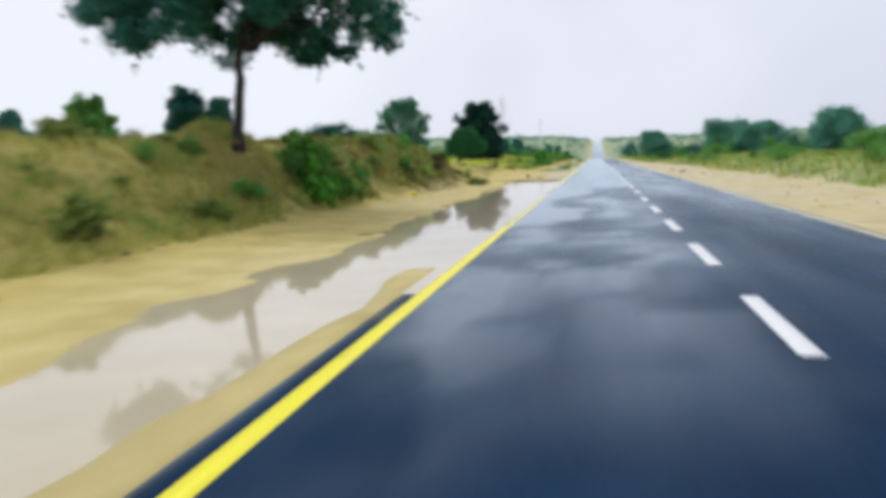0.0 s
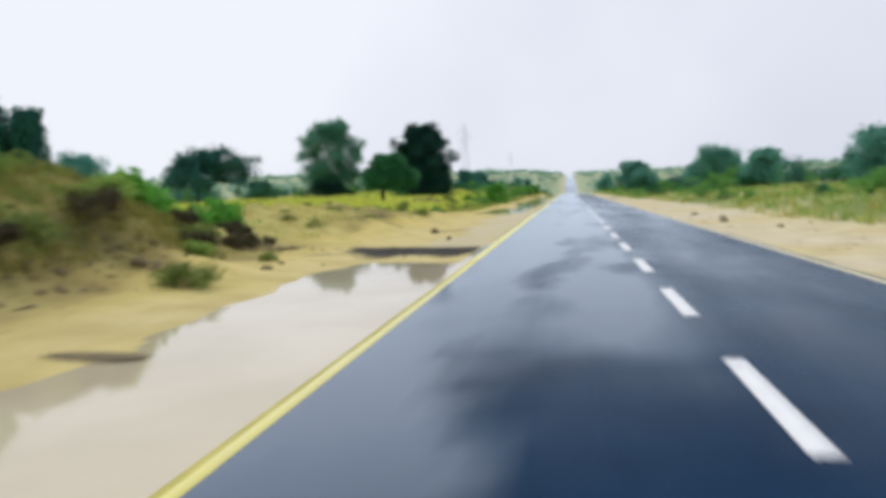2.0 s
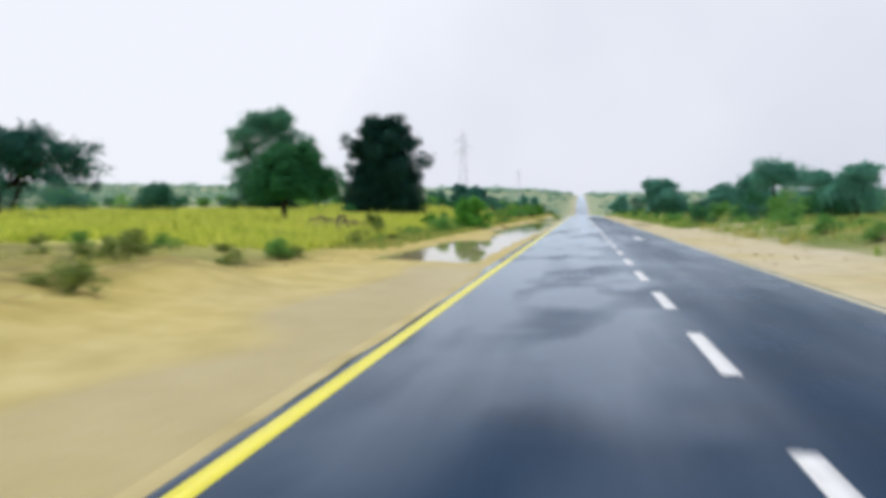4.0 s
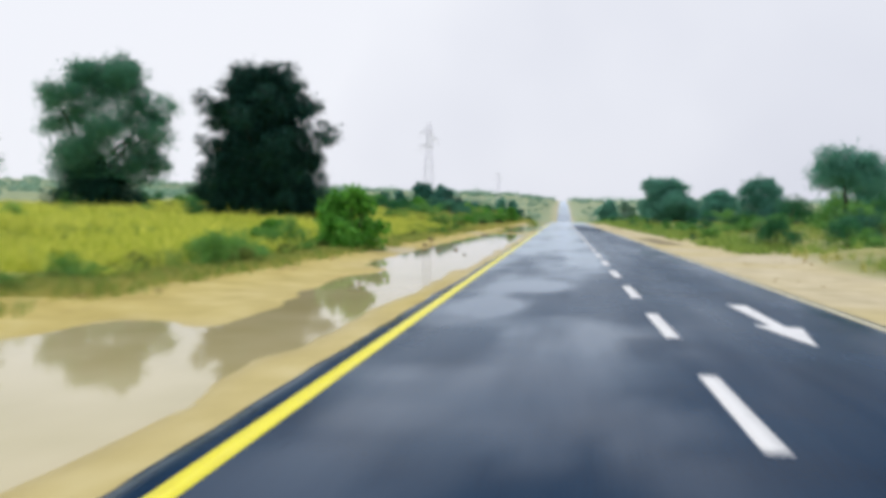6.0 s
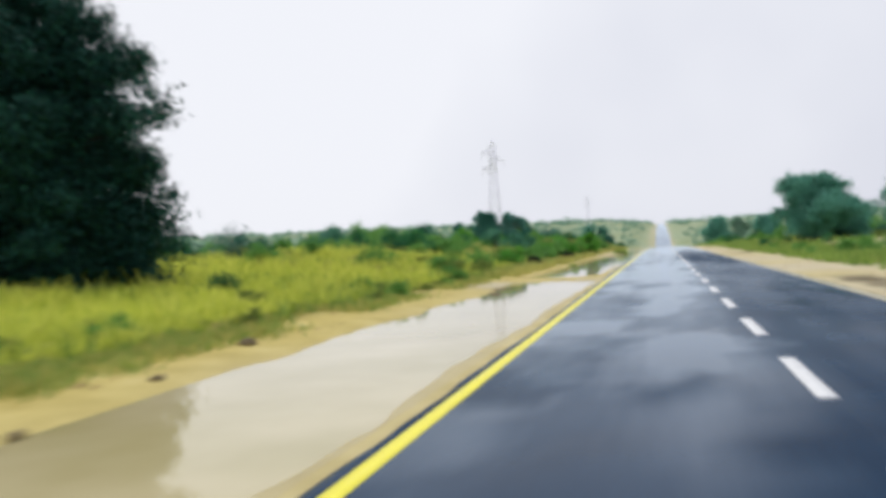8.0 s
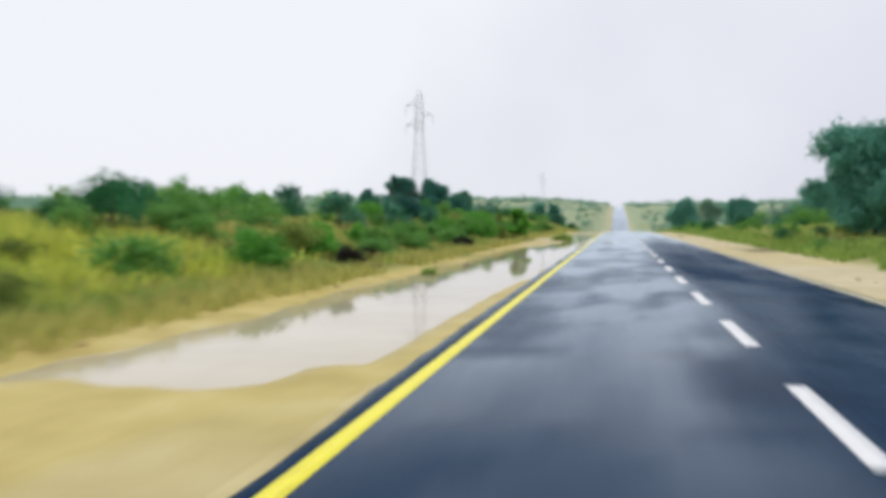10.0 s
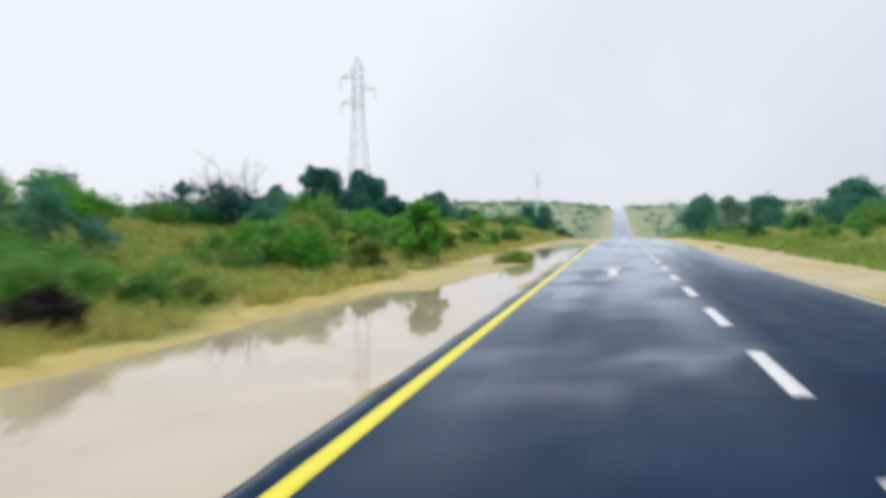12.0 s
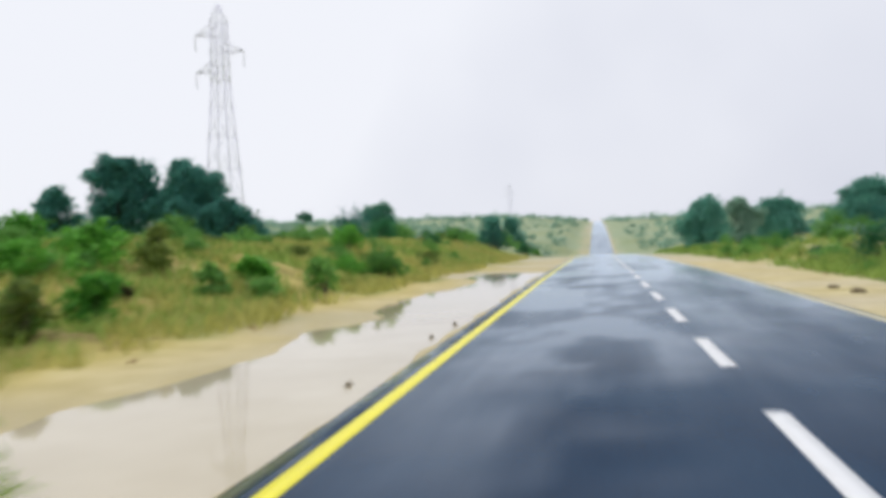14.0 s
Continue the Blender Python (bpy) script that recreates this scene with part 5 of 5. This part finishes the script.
far_scrub("far_scrub", 900, 55, 380, 20, 420, 2.0, 1.0, LEAF_HAZED, 94)


# ---------------------------------------------------------------- pylons
def beam(a, b, w):
    a, b = np.asarray(a, float), np.asarray(b, float)
    d = unit(b - a)
    u = unit(np.cross(d, [0.31, 0.52, 0.79]))
    q = np.cross(d, u)
    v = [p + (su * u + sq * q) * w / 2 for p in (a, b) for su, sq in ((-1, -1), (1, -1), (1, 1), (-1, 1))]
    return np.array(v), np.array([(0, 1, 2, 3), (7, 6, 5, 4), (0, 4, 5, 1), (1, 5, 6, 2), (2, 6, 7, 3), (3, 7, 4, 0)])


def joined(name, pieces, material):
    n, vs, fs = 0, [], []
    for v, f in pieces:
        vs.append(v)
        fs.append(f + n)
        n += len(v)
    return mesh_from(name, np.concatenate(vs), np.concatenate(fs), material)


def half(z):
    return float(np.interp(z, [0, 13.4, 18.2, 19.6], [1.40, 0.58, 0.54, 0.06]))


def corner(i, z):
    return ((-1, 1, 1, -1)[i] * half(z), (-1, -1, 1, 1)[i] * half(z), z)


pylon = new("electricity_pylon")
pylon.location = (-31.6, 272.9, land_at(-31.6, 272.9) - 0.1)
pylon.scale = (1.0, 1.0, 1.08)
tagged(pylon, "pale grey lattice steel electricity pylon above the scrub", "pylon")
for i in range(4):
    part("leg", joined("leg", [beam(corner(i, a), corner(i, b), 0.07) for a, b in ((0, 13.4), (13.4, 18.2), (18.2, 19.6))], STEEL), pylon)
levels = [0, 3.4, 6.4, 9.0, 11.3, 13.4, 14.6, 15.8, 17.0, 18.2]
for a, b in zip(levels, levels[1:]):
    for i in range(4):
        j = (i + 1) % 4
        part("brace", joined("brace", [beam(corner(i, a), corner(j, b), 0.028), beam(corner(j, a), corner(i, b), 0.028), beam(corner(i, b), corner(j, b), 0.028)], STEEL), pylon)
for z, s in ((17.2, -1), (15.7, 1), (14.2, -1)):
    tip = (s * 2.25, 0, z + 0.05)
    pcs = [beam((s * half(z), q * half(z), z), tip, 0.05) for q in (-1, 1)] + [beam((s * half(z), q * half(z), z + 0.75), tip, 0.05) for q in (-1, 1)]
    arm = part("crossarm", joined("crossarm", pcs, STEEL), pylon)
    v, f = tube([(tip[0], 0, z + 0.05 - 0.11 * k) for k in range(13)], [0.055 if k % 2 else 0.03 for k in range(13)], 8)
    part("insulator", mesh_from("insulator", v, f, GLASSY), arm, "hanging insulator string")
copy_thing(pylon, Matrix.Translation((-39.5, 578.0, land_at(-39.5, 578.0) - 0.1)))["label"] = "far pale lattice steel pylon on the horizon"


# ---------------------------------------------------------------- clods, stones, litter
def lump(name, x, y, sx, sy, sz, seed, material, label, category):
    bm = bmesh.new()
    bmesh.ops.create_icosphere(bm, subdivisions=2, radius=1.0)
    for v in bm.verts:
        v.co *= 1 + 0.32 * noise.noise(v.co * 1.6 + Vector((seed * 3.1, 0, 0))) + 0.14 * noise.noise(v.co * 4 + Vector((0, seed, 0)))
        v.co = Vector((v.co.x * sx, v.co.y * sy, max(v.co.z, -0.5) * sz))
    me = bpy.data.meshes.new(name)
    bm.to_mesh(me)
    bm.free()
    me.materials.append(material)
    ob = new(name, me)
    z = max(land_at(x, y), (FLOOD_Z if y < 48 and x < 0 else WATER_Z) if abs(x) < 6.3 else -9)
    ob.matrix_world = pose(x, y, z + sz * 0.3, 0, 0, seed * 57 % 360)
    return tagged(ob, label, category)


for i, (x, y, s) in enumerate([(-6.1, 123.9, 0.12), (-5.9, 124.6, 0.09), (-7.05, 131.0, 0.14), (-3.6, 118.5, 0.05), (-5.0, 120.6, 0.05), (-4.4, 121.9, 0.07), (-6.4, 127.5, 0.08)]):
    lump("mud_clod", x, y, s * 1.3, s, s * 0.75, i + 1, STONE, "dark clod of mud at the puddle's edge", "clod")
for i, (x, y, s) in enumerate([(-2.75, 222.6, 0.04), (-2.7, 224.6, 0.045), (-2.8, 218.2, 0.04), (-5.1, 59.4, 0.16), (-3.9, 55.2, 0.09)]):
    lump("mud_clod", x, y, s * 1.1, s, s * 0.95, i + 11, STONE, "small dark clod lying on the wet shoulder", "clod")
for i, (x, y, s) in enumerate([(6.3, 230.2, 0.16), (6.2, 231.9, 0.12), (6.5, 71.2, 0.18), (6.4, 62.8, 0.18), (7.0, 66.5, 0.14), (7.4, 58.0, 0.12)]):
    lump("earth_clod", x, y, s * 1.3, s, s * 0.6, i + 21, STONE, "brown clod of earth on the sandy shoulder", "clod")
for i, (x, y) in enumerate([(-5.75, 147.3), (-5.4, 144.6), (-4.65, 36.4)]):
    lump("mud_bar", x, y, 0.2, 0.7, 0.03, i + 31, STONE, "flat bar of dark wet mud in the puddle", "mud")
for i, (x, y, s) in enumerate([(-6.1, 44.6, 0.10), (-6.3, 45.95, 0.07), (-5.35, 46.0, 0.04)]):
    lump("earth_clod", x, y, s * 1.3, s, s * 0.7, i + 61, STONE, "dark clod of earth on the wet sand", "clod")
bag = lump("plastic_bag", -7.35, 31.1, 0.24, 0.16, 0.10, 41, PLASTIC, "crumpled yellow plastic bag on the sandy bank", "litter")
for i, (x, y, s) in enumerate([(-8.3, 27.6, 0.05), (-8.0, 21.2, 0.10), (-8.6, 40.0, 0.05)]):
    lump("stone", x, y, s * 1.3, s, s * 0.8, i + 51, SANDLUMP, "pale stone at the foot of the bank", "stone")

# thin dry stick beside the sand clods
rng = np.random.default_rng(5)
v, f = tube(bent((0, 0, 0.02), (1.1, 1.9, 0.05), rng, 0.015, 7), np.linspace(0.02, 0.008, 7), 6)
stick = tagged(new("dry_stick", mesh_from("dry_stick", v, f, TWIG, True)), "dry grey stick lying on wet sand", "stick")
stick.location = (-5.0, 59.6, land_at(-5.0, 59.6))


def crumbs(name, pts, size, material, label, seed):
    """Many small angular lumps as one object."""
    r = np.random.default_rng(seed)
    box = np.array([(-1, -1, -.6), (1, -1, -.6), (1, 1, -.6), (-1, 1, -.6), (-.7, -.7, .6), (.7, -.7, .7), (.6, .7, .5), (-.7, .6, .7)], float)
    faces = np.array([(0, 3, 2, 1), (4, 5, 6, 7), (0, 1, 5, 4), (1, 2, 6, 5), (2, 3, 7, 6), (3, 0, 4, 7)])
    z = land(pts[:, 0], pts[:, 1])
    n = len(pts)
    s = size * r.lognormal(0, 0.5, (n, 1, 1))
    b = box[None] * s * r.uniform(0.6, 1.3, (n, 8, 3))
    a = r.uniform(0, 6.28, n)
    c, d = np.cos(a)[:, None], np.sin(a)[:, None]
    b = np.stack([b[:, :, 0] * c - b[:, :, 1] * d, b[:, :, 0] * d + b[:, :, 1] * c, b[:, :, 2]], -1)
    v = (b + np.column_stack([pts, z])[:, None]).reshape(-1, 3)
    f = (faces[None] + (np.arange(n) * 8)[:, None, None]).reshape(-1, 4)
    tagged(new(name, mesh_from(name, v, f, material)), label, "clods", kind="stuff")


rng = np.random.default_rng(6)
crumbs("tar_crumbs", scatter(rng, 260, -6.6, -2.45, 47.6, 51.0, 1.4, 95, -0.1), 0.022, TARLUMP, "crumbs of broken black asphalt on the shoulder", 7)
crumbs("sand_crumbs", scatter(rng, 1500, -9.5, -6.4, -8, 240, 2.5, 96, 0.0), 0.026, SANDLUMP, "loose sand crumbs along the bank's foot", 8)
crumbs("sand_crumbs", scatter(rng, 900, 5.4, 11, 0, 240, 3.5, 97, 0.1), 0.03, SANDLUMP, "loose sand crumbs on the right shoulder", 9)
crumbs("bank_clods", scatter(rng, 2200, -14, -7.6, -8, 47, 2.0, 98, -0.2), 0.026, STONE, "dark earth clods on the eroded bank", 10)
crumbs("rubble", scatter(rng, 200, -13.8, -10.6, 95, 98.8, 1.0, 99, -0.3), 0.08, STONE, "rubble on a mound of earth", 11)
crumbs("broken_earth", scatter(rng, 800, -9.0, -7.3, 35, 51, 1.5, 101, 0.25), 0.03, STONE, "broken brown earth on the eroded end of the bank", 12)
crumbs("broken_earth", scatter(rng, 500, -8.6, -7.3, 160, 186, 1.6, 102, 0.25), 0.06, DARKEARTH, "broken brown earth at the foot of the bank", 13)
